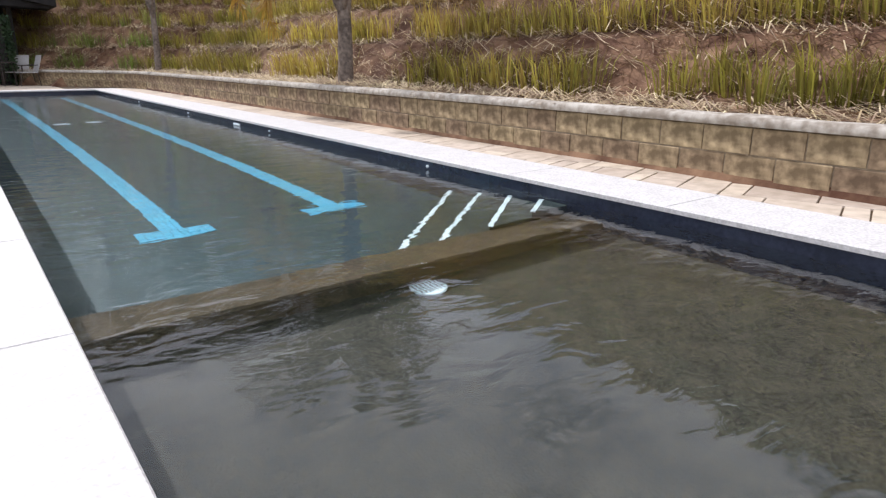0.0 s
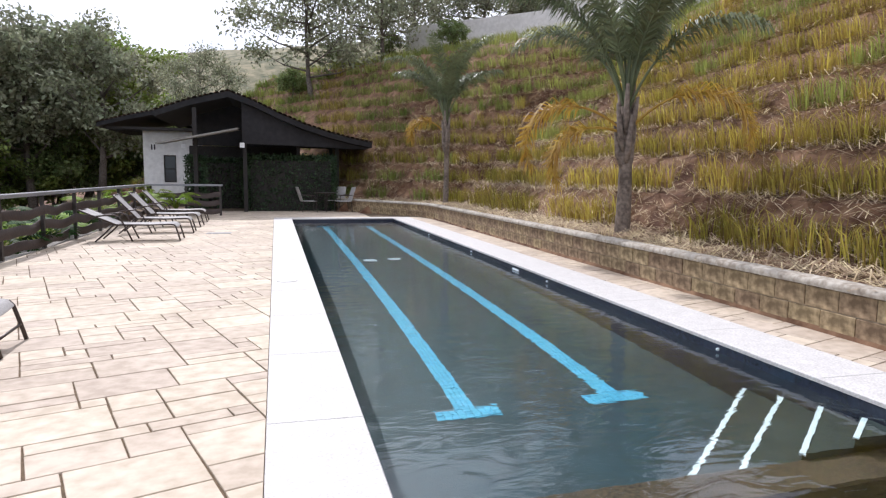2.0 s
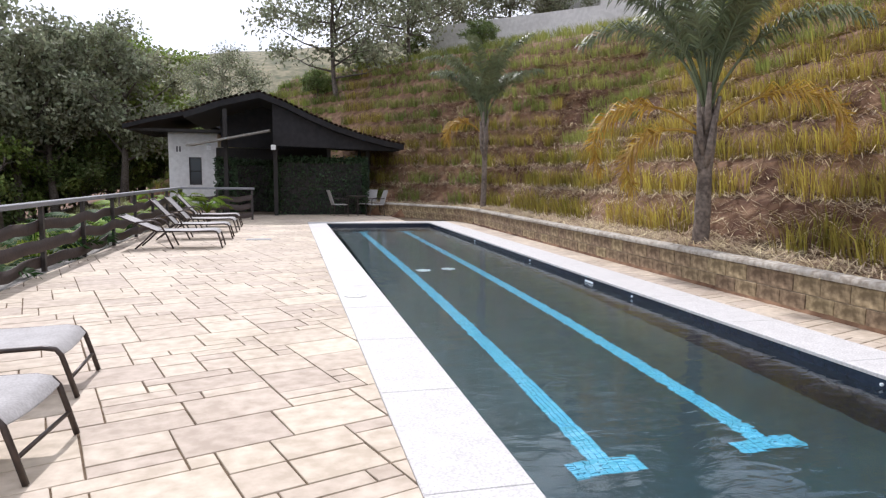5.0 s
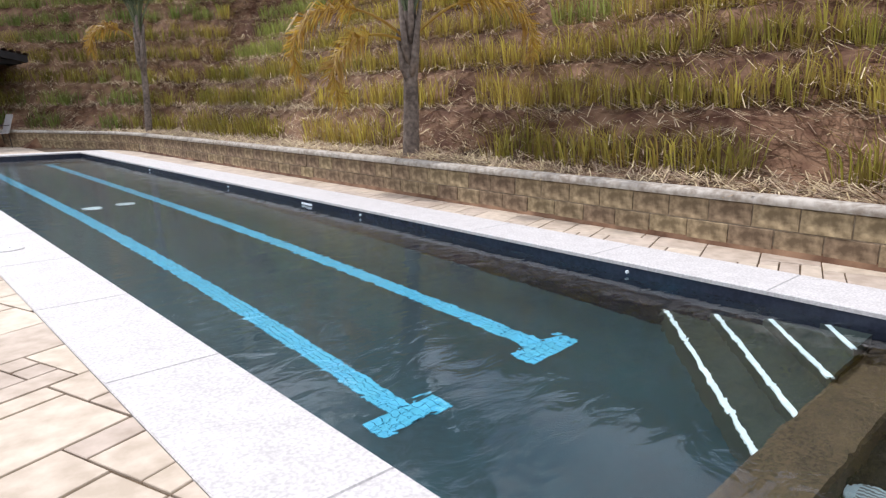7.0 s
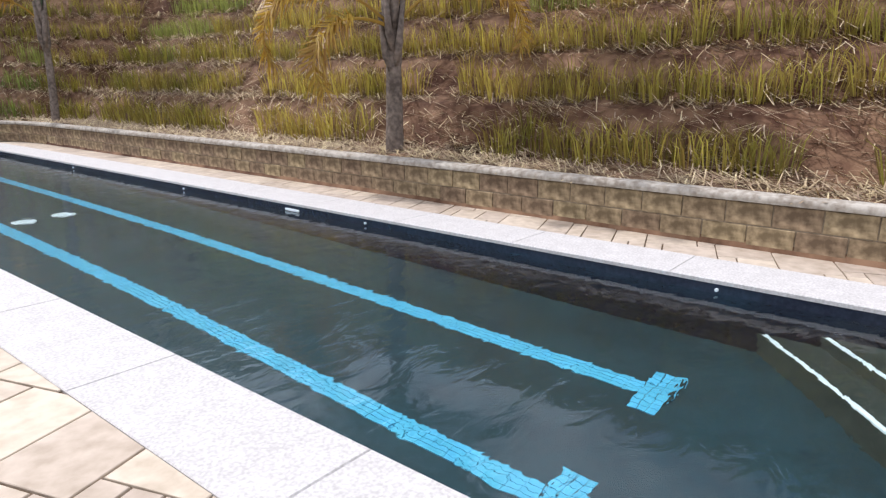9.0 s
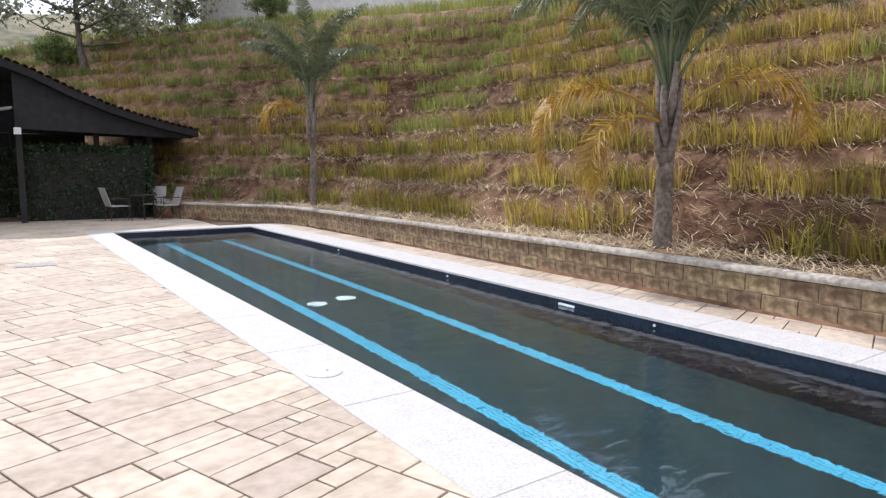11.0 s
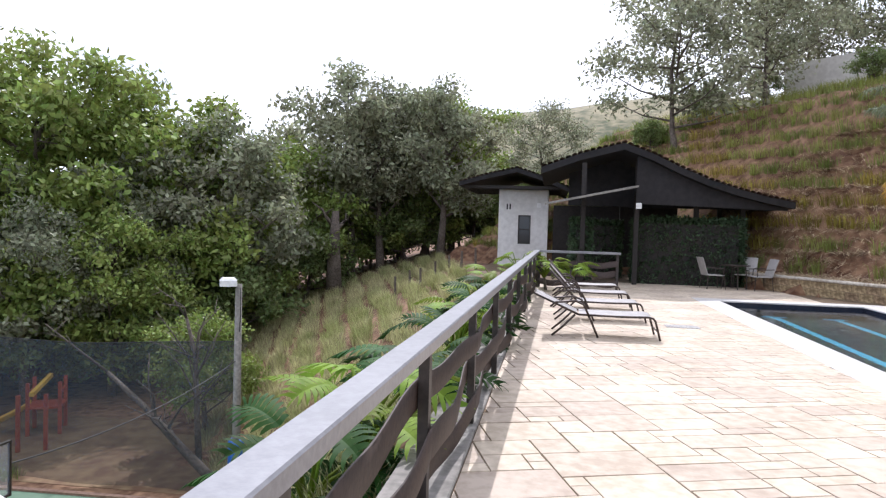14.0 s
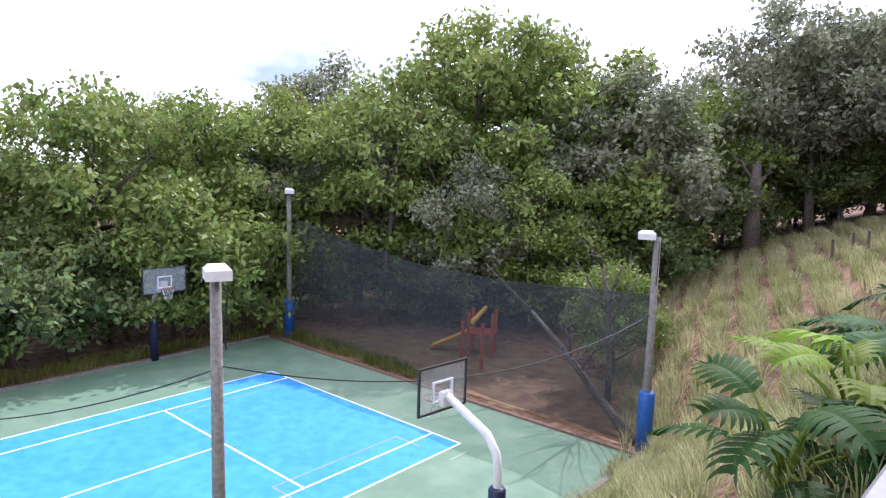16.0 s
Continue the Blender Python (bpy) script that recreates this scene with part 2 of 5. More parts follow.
# ---- mesh building ----
class Shape:
    """Collects vertices and faces for one mesh."""

    def __init__(self):
        self.v, self.f = [], []

    def add(self, verts, faces):
        k = len(self.v)
        self.v += [tuple(p) for p in verts]
        self.f += [tuple(i + k for i in q) for q in faces]
        return self

    def box(self, x0, y0, z0, x1, y1, z1, c=0.0, m=None):
        """A box, its upright edges and top rim chamfered by c."""
        if c <= 0:
            vs = [(x, y, z) for z in (z0, z1) for x, y in ((x0, y0), (x1, y0), (x1, y1), (x0, y1))]
            fs = [(3, 2, 1, 0), (4, 5, 6, 7), (0, 1, 5, 4), (1, 2, 6, 5), (2, 3, 7, 6), (3, 0, 4, 7)]
        else:
            vs = []
            for z, i in ((z0, 0), (z1 - c, 0), (z1, c)):
                vs += [(x0 + i, y0 + i, z), (x1 - i, y0 + i, z), (x1 - i, y1 - i, z), (x0 + i, y1 - i, z)]
            fs = [(3, 2, 1, 0), (8, 9, 10, 11)]
            for r in (0, 4):
                fs += [(r + i, r + (i + 1) % 4, r + 4 + (i + 1) % 4, r + 4 + i) for i in range(4)]
        if m is not None:
            vs = [m @ Vector(p) for p in vs]
        return self.add(vs, fs)

    def tube(self, pts, radii, n=8, caps=True):
        """A tube along points; radii one number or one a point."""
        pts = [Vector(p) for p in pts]
        if not isinstance(radii, (list, tuple)):
            radii = [radii] * len(pts)
        vs, fs = [], []
        side = None
        for i, p in enumerate(pts):
            d = (pts[min(i + 1, len(pts) - 1)] - pts[max(i - 1, 0)]).normalized()
            if side is None:
                side = d.orthogonal().normalized()
            side = (side - d * side.dot(d)).normalized()
            up = d.cross(side)
            for k in range(n):
                a = 2 * math.pi * k / n
                vs.append(p + (side * math.cos(a) + up * math.sin(a)) * radii[i])
        for i in range(len(pts) - 1):
            for k in range(n):
                fs.append((i * n + k, i * n + (k + 1) % n, (i + 1) * n + (k + 1) % n, (i + 1) * n + k))
        if caps:
            fs.append(tuple(range(n - 1, -1, -1)))
            fs.append(tuple((len(pts) - 1) * n + k for k in range(n)))
        return self.add(vs, fs)

    def strip(self, rows):
        """A sheet through rows of points."""
        n = len(rows[0])
        vs = [p for r in rows for p in r]
        fs = [(i * n + k, i * n + k + 1, (i + 1) * n + k + 1, (i + 1) * n + k) for i in range(len(rows) - 1) for k in range(n - 1)]
        return self.add(vs, fs)

    def prism(self, poly, z0, z1, c=0.0):
        """An upright prism on a flat polygon, its top rim drawn in by c."""
        n = len(poly)
        mx_, my_ = sum(p[0] for p in poly) / n, sum(p[1] for p in poly) / n
        vs = [(x, y, z0) for x, y in poly] + [(x, y, z1 - c) for x, y in poly]
        fs = [(i, (i + 1) % n, n + (i + 1) % n, n + i) for i in range(n)]
        if c:
            for x, y in poly:
                d = math.hypot(x - mx_, y - my_) or 1
                vs.append((x - (x - mx_) / d * c * 1.4, y - (y - my_) / d * c * 1.4, z1))
            fs += [(n + i, n + (i + 1) % n, 2 * n + (i + 1) % n, 2 * n + i) for i in range(n)]
            fs.append(tuple(2 * n + i for i in range(n)))
        else:
            fs.append(tuple(n + i for i in range(n)))
        return self.add(vs, fs)

    def mesh(self, name, material, smooth=False):
        me = bpy.data.meshes.new(name)
        me.from_pydata(self.v, [], self.f)
        me.materials.append(material)
        if smooth:
            me.polygons.foreach_set("use_smooth", [True] * len(me.polygons))
        me.update()
        return me


def part(name, shape, material, parent=None, label="", smooth=False):
    ob = new(name, shape if isinstance(shape, bpy.types.Mesh) else shape.mesh(name, material, smooth))
    if parent is not None:
        ob.parent = parent
    if label:
        ob["label"] = label
    return ob


def thing(name, label, category, group="", m=None):
    ob = tagged(new(name), label, category, group)
    ob.empty_display_size = 0.2
    if m is not None:
        ob.matrix_basis = m
    return ob


def structure(name, shape, material, label, category, smooth=False):
    return tagged(part(name, shape, material, None, "", smooth), label, category, kind="structure")


def stuff(name, shape, material, label, category, parent=None):
    return tagged(part(name, shape, material, parent), label, category, kind="stuff")


# ---- the ground ----
POOL_W, POOL_N, POOL_S = 3.28, 21.52, -3.2
DECK_W = -4.95
COURT_Z = -6.2


def hill_foot(y):
    return 4.62 if y < 22 else max(4.62 - 0.7 * (y - 22), -10.0)


def bank_top(y):
    return DECK_W - 0.1 - 0.25 * max(0.0, y - 22)


def smooth_noise(x, y, s, k=0.0):
    return noise.noise(Vector((x / s, y / s, k)))


ROWS = 0.86


def ground_z(x, y):
    hf, bt = hill_foot(y), bank_top(y)
    if x >= hf:
        d = x - hf
        if d < 0.8:
            return 0.43 + 0.05 * d + 0.02 * smooth_noise(x, y, 0.5, 3.0)
        d -= 0.8
        w = 0.12 * smooth_noise(x, y, 6.0)
        step = (d + w) / ROWS
        fr = step - math.floor(step)
        terr = (math.floor(step) + min(1.0, max(0.0, (fr - 0.35) / 0.55))) * ROWS * 0.8 if d < 8.5 else 0
        lin = 0.8 * (d + w)
        z = (0.62 * terr + 0.38 * lin) if d < 8.5 else 0.8 * (8.5 + w) + 0.22 * (d - 8.5)
        if d > 60:
            z -= (d - 60) * 0.2
        return 0.47 + max(0.0, z) + 0.06 * smooth_noise(x, y, 0.8, 3.0) * min(1, d)
    if x >= bt:
        return -0.25
    d = bt - x
    toe = 6.9 + 0.5 * max(0.0, y - 20)
    z = -0.3 - 5.9 * min(1.0, d / toe)
    if d < toe:
        z += 0.10 * smooth_noise(x, y, 1.5) * min(1, d, toe - d)
    return z


def axis(stops):
    out = []
    for a, b, s in stops:
        out += list(np.arange(a, b, s))
    return out + [stops[-1][1]]


gx = axis([(-900, -150, 150), (-150, -40, 10), (-40, -14, 2), (-14, -4.9, 0.6), (-4.9, -4.5, 0.2), (-4.5, 3.0, 0.75), (3.0, 4.62, 0.27), (4.62, 14.5, 0.16), (14.5, 30, 1.0), (30, 150, 10), (150, 900, 150)])
gy = axis([(-900, -100, 160), (-100, -10, 10), (-10, 26, 0.4), (26, 60, 1.0), (60, 150, 9), (150, 900, 150)])
ground = Shape()
nx = len(gx)
for y in gy:
    for x in gx:
        z = ground_z(x, y)
        if -0.9 < x < 4.3 and POOL_S - 1 < y < POOL_N + 1:
            z = -2.2
        ground.v.append((x, y, z))
ground.f = [(j * nx + i, j * nx + i + 1, (j + 1) * nx + i + 1, (j + 1) * nx + i) for j in range(len(gy) - 1) for i in range(nx - 1)]
structure("ground", ground, EARTH, "terraced red earth hillside with dry mulch above and below the pool", "ground")

# ---- pool ----
WATER_Z = -0.105
ps = Shape()
ps.box(-0.25, 3.42, -1.4, POOL_W + 0.25, POOL_N + 0.25, -1.12)
pool_floor = structure("pool_floor", ps, DEEP, "dark teal tiled floor of the deep pool", "pool floor")
ps = Shape()
ps.box(-0.25, POOL_S - 0.25, -1.4, POOL_W + 0.25, 3.1, -0.68)
structure("pool_floor_shallow", ps, PEBBLE, "brown exposed pebble floor of the shallow pool", "pool floor")
ps = Shape()
ps.box(0.003, 3.1, -1.4, POOL_W - 0.003, 3.42, -0.44, 0.02)
structure("pool_divider", ps, PEBBLE_LEDGE, "pebble-finished underwater ledge between shallow and deep water", "ledge")
for nm, bx in (("pool_wall_west", (-0.25, POOL_S, -1.39, 0.0, POOL_N, -0.032)), ("pool_wall_east", (POOL_W, POOL_S, -1.39, POOL_W + 0.25, POOL_N, -0.032)),
               ("pool_wall_north", (-0.25, POOL_N, -1.39, POOL_W + 0.25, POOL_N + 0.25, -0.032)), ("pool_wall_south", (-0.25, POOL_S - 0.25, -1.39, POOL_W + 0.25, POOL_S, -0.032))):
    structure(nm, Shape().box(*bx), TILE_DARK, "dark navy tiled pool wall", "pool wall")
wv = Shape()
wv.add([(0, POOL_S, WATER_Z), (POOL_W, POOL_S, WATER_Z), (POOL_W, POOL_N, WATER_Z), (0, POOL_N, WATER_Z)], [(0, 1, 2, 3)])
water = structure("water", wv, WATER, "still clear greenish pool water with light ripples", "water")
water.visible_shadow = False
# lane lines of small square mosaic
for lx in (1.0, 2.31):
    lane = thing("lane_marking", "cyan mosaic lane line with a crossbar on the pool floor", "lane line", "lane lines")
    s = Shape()
    for k in range(152):
        y = 5.31 + k * 0.1
        for j in range(4):
            x = lx - 0.084 + j * 0.042
            s.box(x + 0.002, y + 0.002, -1.13, x + 0.040, y + 0.098, -1.112)
    part("line_tiles", s, CYAN, lane)
    for y0 in (5.11, 20.5):
        s = Shape()
        for k in range(9):
            for j in range(3):
                x, y = lx - 0.27 + k * 0.06, y0 + j * 0.066
                s.box(x + 0.002, y + 0.002, -1.13, x + 0.058, y + 0.062, -1.112)
        part("crossbar", s, CYAN, lane)
# corner steps with white nosings
for xa, yb, z in ((1.70, 4.84, -0.76), (2.09, 4.45, -0.56), (2.53, 4.07, -0.38), (2.92, 3.72, -0.22)):
    st = thing("pool_step", "triangular pebble corner step with a white nosing under water", "step", "pool steps")
    poly = [(xa, 3.423), (POOL_W - 0.004, 3.423), (POOL_W - 0.004, yb)]
    part("tread", Shape().prism(poly, -1.115, z, 0.0), STEP, st)
    a, b = Vector((xa, 3.44, z)), Vector((POOL_W - 0.02, yb - 0.03, z))
    d = (b - a).normalized()
    q = Vector((d.y, -d.x, 0)) * 0.034
    up = Vector((0, 0, 0.006))
    part("nosing", Shape().prism([(a + q * 0)[:2], (a + q)[:2], (b + q)[:2], (b)[:2]], z - 0.02, z + 0.006, 0.002), NOSING, st, "white nosing strip")
dr = thing("pool_drain", "round white drain cover on the shallow pool floor", "drain", "", pose(1.72, 2.99, -0.68))
part("rim", Shape().tube([(0, 0, 0), (0, 0, 0.015), (0, 0, 0.02)], [0.105, 0.105, 0.095], 24), NOSING, dr)
for k in range(7):
    x = -0.075 + k * 0.025
    part("slot", Shape().box(x - 0.005, -0.06, 0.0205, x + 0.005, 0.06, 0.023), GRATE, dr)
for px, py in ((1.30, 12.95), (1.80, 13.05)):
    di = thing("pool_inlet_cover", "pale round cover on the pool floor between the lanes", "drain", "floor covers", pose(px, py, -1.12))
    part("disc", Shape().tube([(0, 0, 0), (0, 0, 0.02), (0, 0, 0.028)], [0.14, 0.14, 0.12], 20), NOSING, di)

# deck base, right walk base
structure("deck_base", Shape().box(DECK_W, POOL_S - 4, -0.3, -0.552, 26.0, -0.012), GROUT, "sandy mortar bed under the paving", "floor")
structure("deck_base_end", Shape().box(-0.589, POOL_N + 0.5, -0.3, 2.6, 26.0, -0.012), GROUT, "sandy mortar bed at the pool's far end", "floor")
structure("walk_base", Shape().box(POOL_W + 0.62, POOL_S - 4, -0.3, 4.47, POOL_N + 0.5, -0.012), GROUT, "sandy mortar bed beside the retaining wall", "floor")
structure("walk_base_end", Shape().prism([(2.6, POOL_N + 0.5), (4.47, POOL_N + 0.5), (2.6, 24.9)], -0.3, -0.012), GROUT, "sandy mortar bed at the wall's bend", "floor")
structure("deck_base_south", Shape().box(-0.589, POOL_S - 4, -0.3, POOL_W + 0.499, POOL_S - 0.5, -0.012), GROUT, "sandy mortar bed behind the shallow end", "floor")

# ---- retaining wall ----
WALL = [Vector((4.47, POOL_S - 4)), Vector((4.47, 20.6)), Vector((4.30, 21.8)), Vector((2.2, 25.45)), Vector((1.6, 26.5))]
wall_pos = []
for a, b in zip(WALL, WALL[1:]):
    wall_pos.append((a, b, (b - a).length, math.atan2((b - a).y, (b - a).x)))
wall = structure("retaining_wall", Shape(), MORTAR, "low retaining wall of weathered tan concrete blocks with a cement cap", "wall")
core, cap_rows = Shape(), []
for a, b, ln, ang in wall_pos:
    m = Matrix.Translation((a.x, a.y, 0)) @ Matrix.Rotation(ang, 4, "Z")
    core.box(0, -0.14, -0.28, ln, -0.006, 0.42, 0, m)
wall.data = core.mesh("retaining_wall", MORTAR)
block_mesh = Shape().add(*(lambda s: (s.v, s.f))(Shape().box(0.006, -0.145, 0.006, 0.384, 0.0, 0.202, 0.008))).mesh("block", BLOCK)
half_mesh = Shape().box(0.006, -0.145, 0.006, 0.189, 0.0, 0.202, 0.008).mesh("block_half", BLOCK)
rs = random.Random(5)
for a, b, ln, ang in wall_pos:
    for c in range(2):
        s, k = 0.0, 0
        while s < ln - 0.2:
            me, w = (half_mesh, 0.195) if (c == 1 and k == 0) else (block_mesh, 0.39)
            if s + w > ln + 0.2:
                break
            ob = new("block", me)
            ob.parent = wall
            ob.matrix_basis = Matrix.Translation((a.x, a.y, 0.004 + 0.208 * c)) @ Matrix.Rotation(ang, 4, "Z") @ Matrix.Translation((s, 0.004 + rs.uniform(-0.004, 0.004), 0))
            s, k = s + w, k + 1
cap = Shape()
rows = []
for a, b, ln, ang in wall_pos:
    n = max(2, int(ln / 0.25))
    q = Vector((-math.sin(ang), math.cos(ang)))
    for i in range(n):
        p = a + (b - a) * (i / n)
        w = 0.012 * smooth_noise(p.y, 3.0, 0.5)
        prof = ((0.035, 0.42), (0.045 + w, 0.45), (0.03 + w, 0.485), (-0.05, 0.50 + w), (-0.15, 0.495 + w), (-0.19, 0.46), (-0.18, 0.42))
        rows.append([(p.x + q.x * o, p.y + q.y * o, z) for o, z in prof])
cap.strip(rows)
part("cap", cap, CAP, wall, "rough pale cement capping", True)

# ---- coping ----
def coping_run(name, label, x0, x1, y0, y1, along):
    run = structure(name, Shape().box(x0 + 0.01, y0 + 0.01, -0.031, x1 - 0.01, y1 - 0.01, -0.012), MORTAR, label, "coping")
    n = round(((y1 - y0) if along == "y" else (x1 - x0)) / 1.45)
    for k in range(n):
        if along == "y":
            p, q = y0 + (y1 - y0) * k / n, y0 + (y1 - y0) * (k + 1) / n
            s = Shape().box(x0, p + 0.001, -0.03, x1, q - 0.001, 0.004, 0.006)
        else:
            p, q = x0 + (x1 - x0) * k / n, x0 + (x1 - x0) * (k + 1) / n
            s = Shape().box(p + 0.001, y0, -0.03, q - 0.001, y1, 0.004, 0.006)
        part("slab", s, COPING, run)


coping_run("coping_west", "pale speckled granite coping along the pool", -0.55, 0.006, POOL_S, POOL_N, "y")
coping_run("coping_east", "pale speckled granite coping on the wall side", POOL_W - 0.006, POOL_W + 0.62, POOL_S, POOL_N, "y")
coping_run("coping_north", "pale granite coping at the pool's far end", -0.55, POOL_W + 0.62, POOL_N - 0.02, POOL_N + 0.5, "x")
coping_run("coping_south", "pale granite coping at the shallow end", -0.55, POOL_W + 0.62, POOL_S - 0.5, POOL_S + 0.02, "x")


# ---- fence ----
def make_fence(name, label, x, ys, m=None):
    fence = thing(name, label, "railing", "", m)
    n = 0
    for i, y in enumerate(ys):
        part("post", Shape().box(-0.03, y - 0.035, -0.3, 0.03, y + 0.035, 0.985, 0.006), STEEL_DARK, fence)
        if i:
            p = ys[i - 1]
            for b, (z0, h) in enumerate(((0.08, 0.17), (0.35, 0.18), (0.62, 0.17))):
                rows_ = []
                for k in range(13):
                    t = k / 12
                    dip = -0.035 * math.sin(t * math.pi) + 0.02 * math.sin(t * 9 + i * 2 + b)
                    off = (0.042 if (i + b) % 2 else -0.042) * math.cos(t * math.pi) + 0.03 * math.sin(t * math.pi) * (1 if b % 2 else -1)
                    yy = p + (y - p) * t
                    rows_.append([(off + 0.004, yy, z0 + dip), (off + 0.009, yy, z0 + dip + h), (off - 0.004, yy, z0 + dip + h), (off - 0.009, yy, z0 + dip), (off + 0.004, yy, z0 + dip)])
                part("band", Shape().strip(rows_), BAND, fence, "sagging dark brown band", True)
    part("top_rail", Shape().box(-0.073, ys[0] - 0.05, 0.985, 0.073, ys[-1] + 0.08, 1.05, 0.008), RAIL, fence, "flat weathered grey top rail")
    return fence


make_fence("railing", "dark metal railing with woven brown bands and grey top rail", 0, [-1.2 + 1.87 * k for k in range(13)] + [23.2], pose(-4.865, 0, 0, 0, 0, -0.9))
make_fence("railing", "short dark railing closing the deck's far corner", 0, [0.0, 1.08, 2.16], pose(-4.44, 23.3, 0, 0, 0, -90))
structure("deck_kerb", Shape().box(DECK_W - 0.12, POOL_S - 4, -0.35, -4.64, 23.4, 0.012, 0.01), CONCRETE, "grey concrete kerb under the railing", "kerb")


# ---- loungers ----
def make_lounger(tilt):
    l = thing("sun_lounger", "grey sling sun lounger with dark bronze tube frame", "lounger", "sun loungers")
    r = 0.017
    ca, sa = math.cos(radians(tilt)), math.sin(radians(tilt))
    for sy in (-0.31, 0.31):
        part("side_rail", Shape().tube([(-1.15, sy, 0.34), (-0.5, sy, 0.335), (-0.12, sy, 0.345), (-0.04, sy, 0.33), (-0.01, sy, 0.29), (0.03, sy, 0.15), (0.07, sy, 0.0)], r, 8), LOUNGE_FRAME, l, "", True)
        part("leg", Shape().tube([(-1.0, sy, 0.33), (-0.96, sy * 1.02, 0.25), (-0.85, sy * 1.04, 0.0)], r, 8), LOUNGE_FRAME, l, "", True)
        part("leg", Shape().tube([(-1.2, sy, 0.34), (-1.38, sy * 1.04, 0.15), (-1.55, sy * 1.04, 0.0)], r, 8), LOUNGE_FRAME, l, "", True)
        part("armrest", Shape().tube([(-1.0, sy * 1.06, 0.34), (-1.08, sy * 1.1, 0.5), (-1.2, sy * 1.1, 0.55), (-1.5, sy * 1.1, 0.52), (-1.58, sy * 1.06, 0.45)], r, 8), LOUNGE_FRAME, l, "", True)
        part("back_rail", Shape().tube([(-1.15, sy, 0.34), (-1.15 - 0.75 * ca, sy, 0.34 + 0.75 * sa)], r, 8), LOUNGE_FRAME, l, "", True)
    part("stretcher", Shape().tube([(0.035, -0.31, 0.13), (0.035, 0.31, 0.13)], 0.012, 8), LOUNGE_FRAME, l, "", True)
    part("stretcher", Shape().tube([(-1.15 - 0.74 * ca, -0.31, 0.34 + 0.74 * sa), (-1.15 - 0.74 * ca, 0.31, 0.34 + 0.74 * sa)], 0.014, 8), LOUNGE_FRAME, l, "", True)

    def sheet(prof):
        s = Shape()
        rows_ = []
        for x, z in prof:
            rows_.append([(x, y, z - 0.02 * (1 - (y / 0.31) ** 2)) for y in (-0.305, -0.2, -0.07, 0.07, 0.2, 0.305)])
        s.strip(rows_)
        s.strip([[(x, y, z - 0.006) for x, y, z in r_] for r_ in rows_][::-1])
        return s

    part("sling", sheet([(-1.13, 0.355), (-0.8, 0.35), (-0.4, 0.352), (-0.12, 0.362), (-0.04, 0.348), (0.0, 0.30)]), MESH_CLOTH, l, "grey woven sling seat", True)
    part("back_sling", sheet([(-1.16 - 0.74 * ca * t, 0.357 + 0.74 * sa * t) for t in (0, 0.3, 0.6, 1)]), MESH_CLOTH, l, "grey woven sling back", True)
    return l


low = make_lounger(24)
low.matrix_basis = pose(-2.5, 15.12, 0.006)
high = make_lounger(48)
high.matrix_basis = pose(-2.46, 17.0, 0.006, 0, 0, 2)
copy_thing(high, pose(-2.47, 18.75, 0.006, 0, 0, -2))
copy_thing(high, pose(-2.5, 20.6, 0.006, 0, 0, 1))
flat = make_lounger(5)
flat.matrix_basis = pose(-2.42, 4.88, 0.006, 0, 0, -4)
copy_thing(flat, pose(-2.6, 6.15, 0.006, 0, 0, 3))

# ---- small deck fittings ----
g = thing("floor_grate", "grey rectangular drain grate set in the paving", "grate", "", pose(-1.8, 16.5, 0.004))
part("frame", Shape().box(-0.28, -0.16, -0.01, 0.28, 0.16, 0.006, 0.003), GRATE, g)
for k in range(9):
    part("bar", Shape().box(-0.25 + k * 0.056, -0.13, 0.006, -0.22 + k * 0.056, 0.13, 0.012, 0.002), GRATE, g)
sk = thing("deck_skimmer", "round white skimmer cover set in the granite coping", "skimmer", "", pose(-0.35, 9.15, 0.004))
part("ring", Shape().tube([(0, 0, 0), (0, 0, 0.006), (0, 0, 0.008)], [0.14, 0.14, 0.13], 28), COPING, sk)
part("cover", Shape().tube([(0, 0, 0.008), (0, 0, 0.012)], [0.118, 0.114], 28), WHITE_PAINT, sk)
part("finger_hole", Shape().tube([(0.03, 0, 0.012), (0.03, 0, 0.0135)], [0.012, 0.012], 10), CABLE, sk)
for fy in (5.16, 8.88, 12.6, 16.3):
    fl = thing("pool_light_cover", "small white fitting on the dark pool wall", "pool fitting", "pool wall fittings", pose(POOL_W, fy, -0.075))
    part("cover", Shape().tube([(0, 0, 0), (-0.015, 0, 0), (-0.02, 0, 0)], [0.014, 0.014, 0.01], 12), NOSING, fl)

mouth = thing("skimmer_mouth", "white oval inlet trim on the dark pool wall at the waterline", "pool fitting", "", pose(POOL_W, 10.14, -0.085))
part("trim", Shape().box(-0.012, -0.13, -0.014, 0.0, 0.13, 0.016, 0.008), NOSING, mouth)
for k in range(7):
    px, py = -11.2 + 0.62 * k, 33.6 + 0.3 * math.sin(k * 2.1)
    fp = thing("fence_post", "dark weathered wooden post standing on the bank's crest", "post", "crest fence posts", pose(px, py, ground_z(px, py), 2 * math.sin(k * 3.0), 0, 20 * k))
    part("shaft", Shape().tube([(0, 0, -0.2), (0.01, 0, 0.5), (0, 0.01, 0.95)], [0.06, 0.055, 0.05], 8), BARK, fp)

# ---- pavilion ----
house = thing("pool_house", "white plastered pool house with dark sweeping tiled roofs", "house")


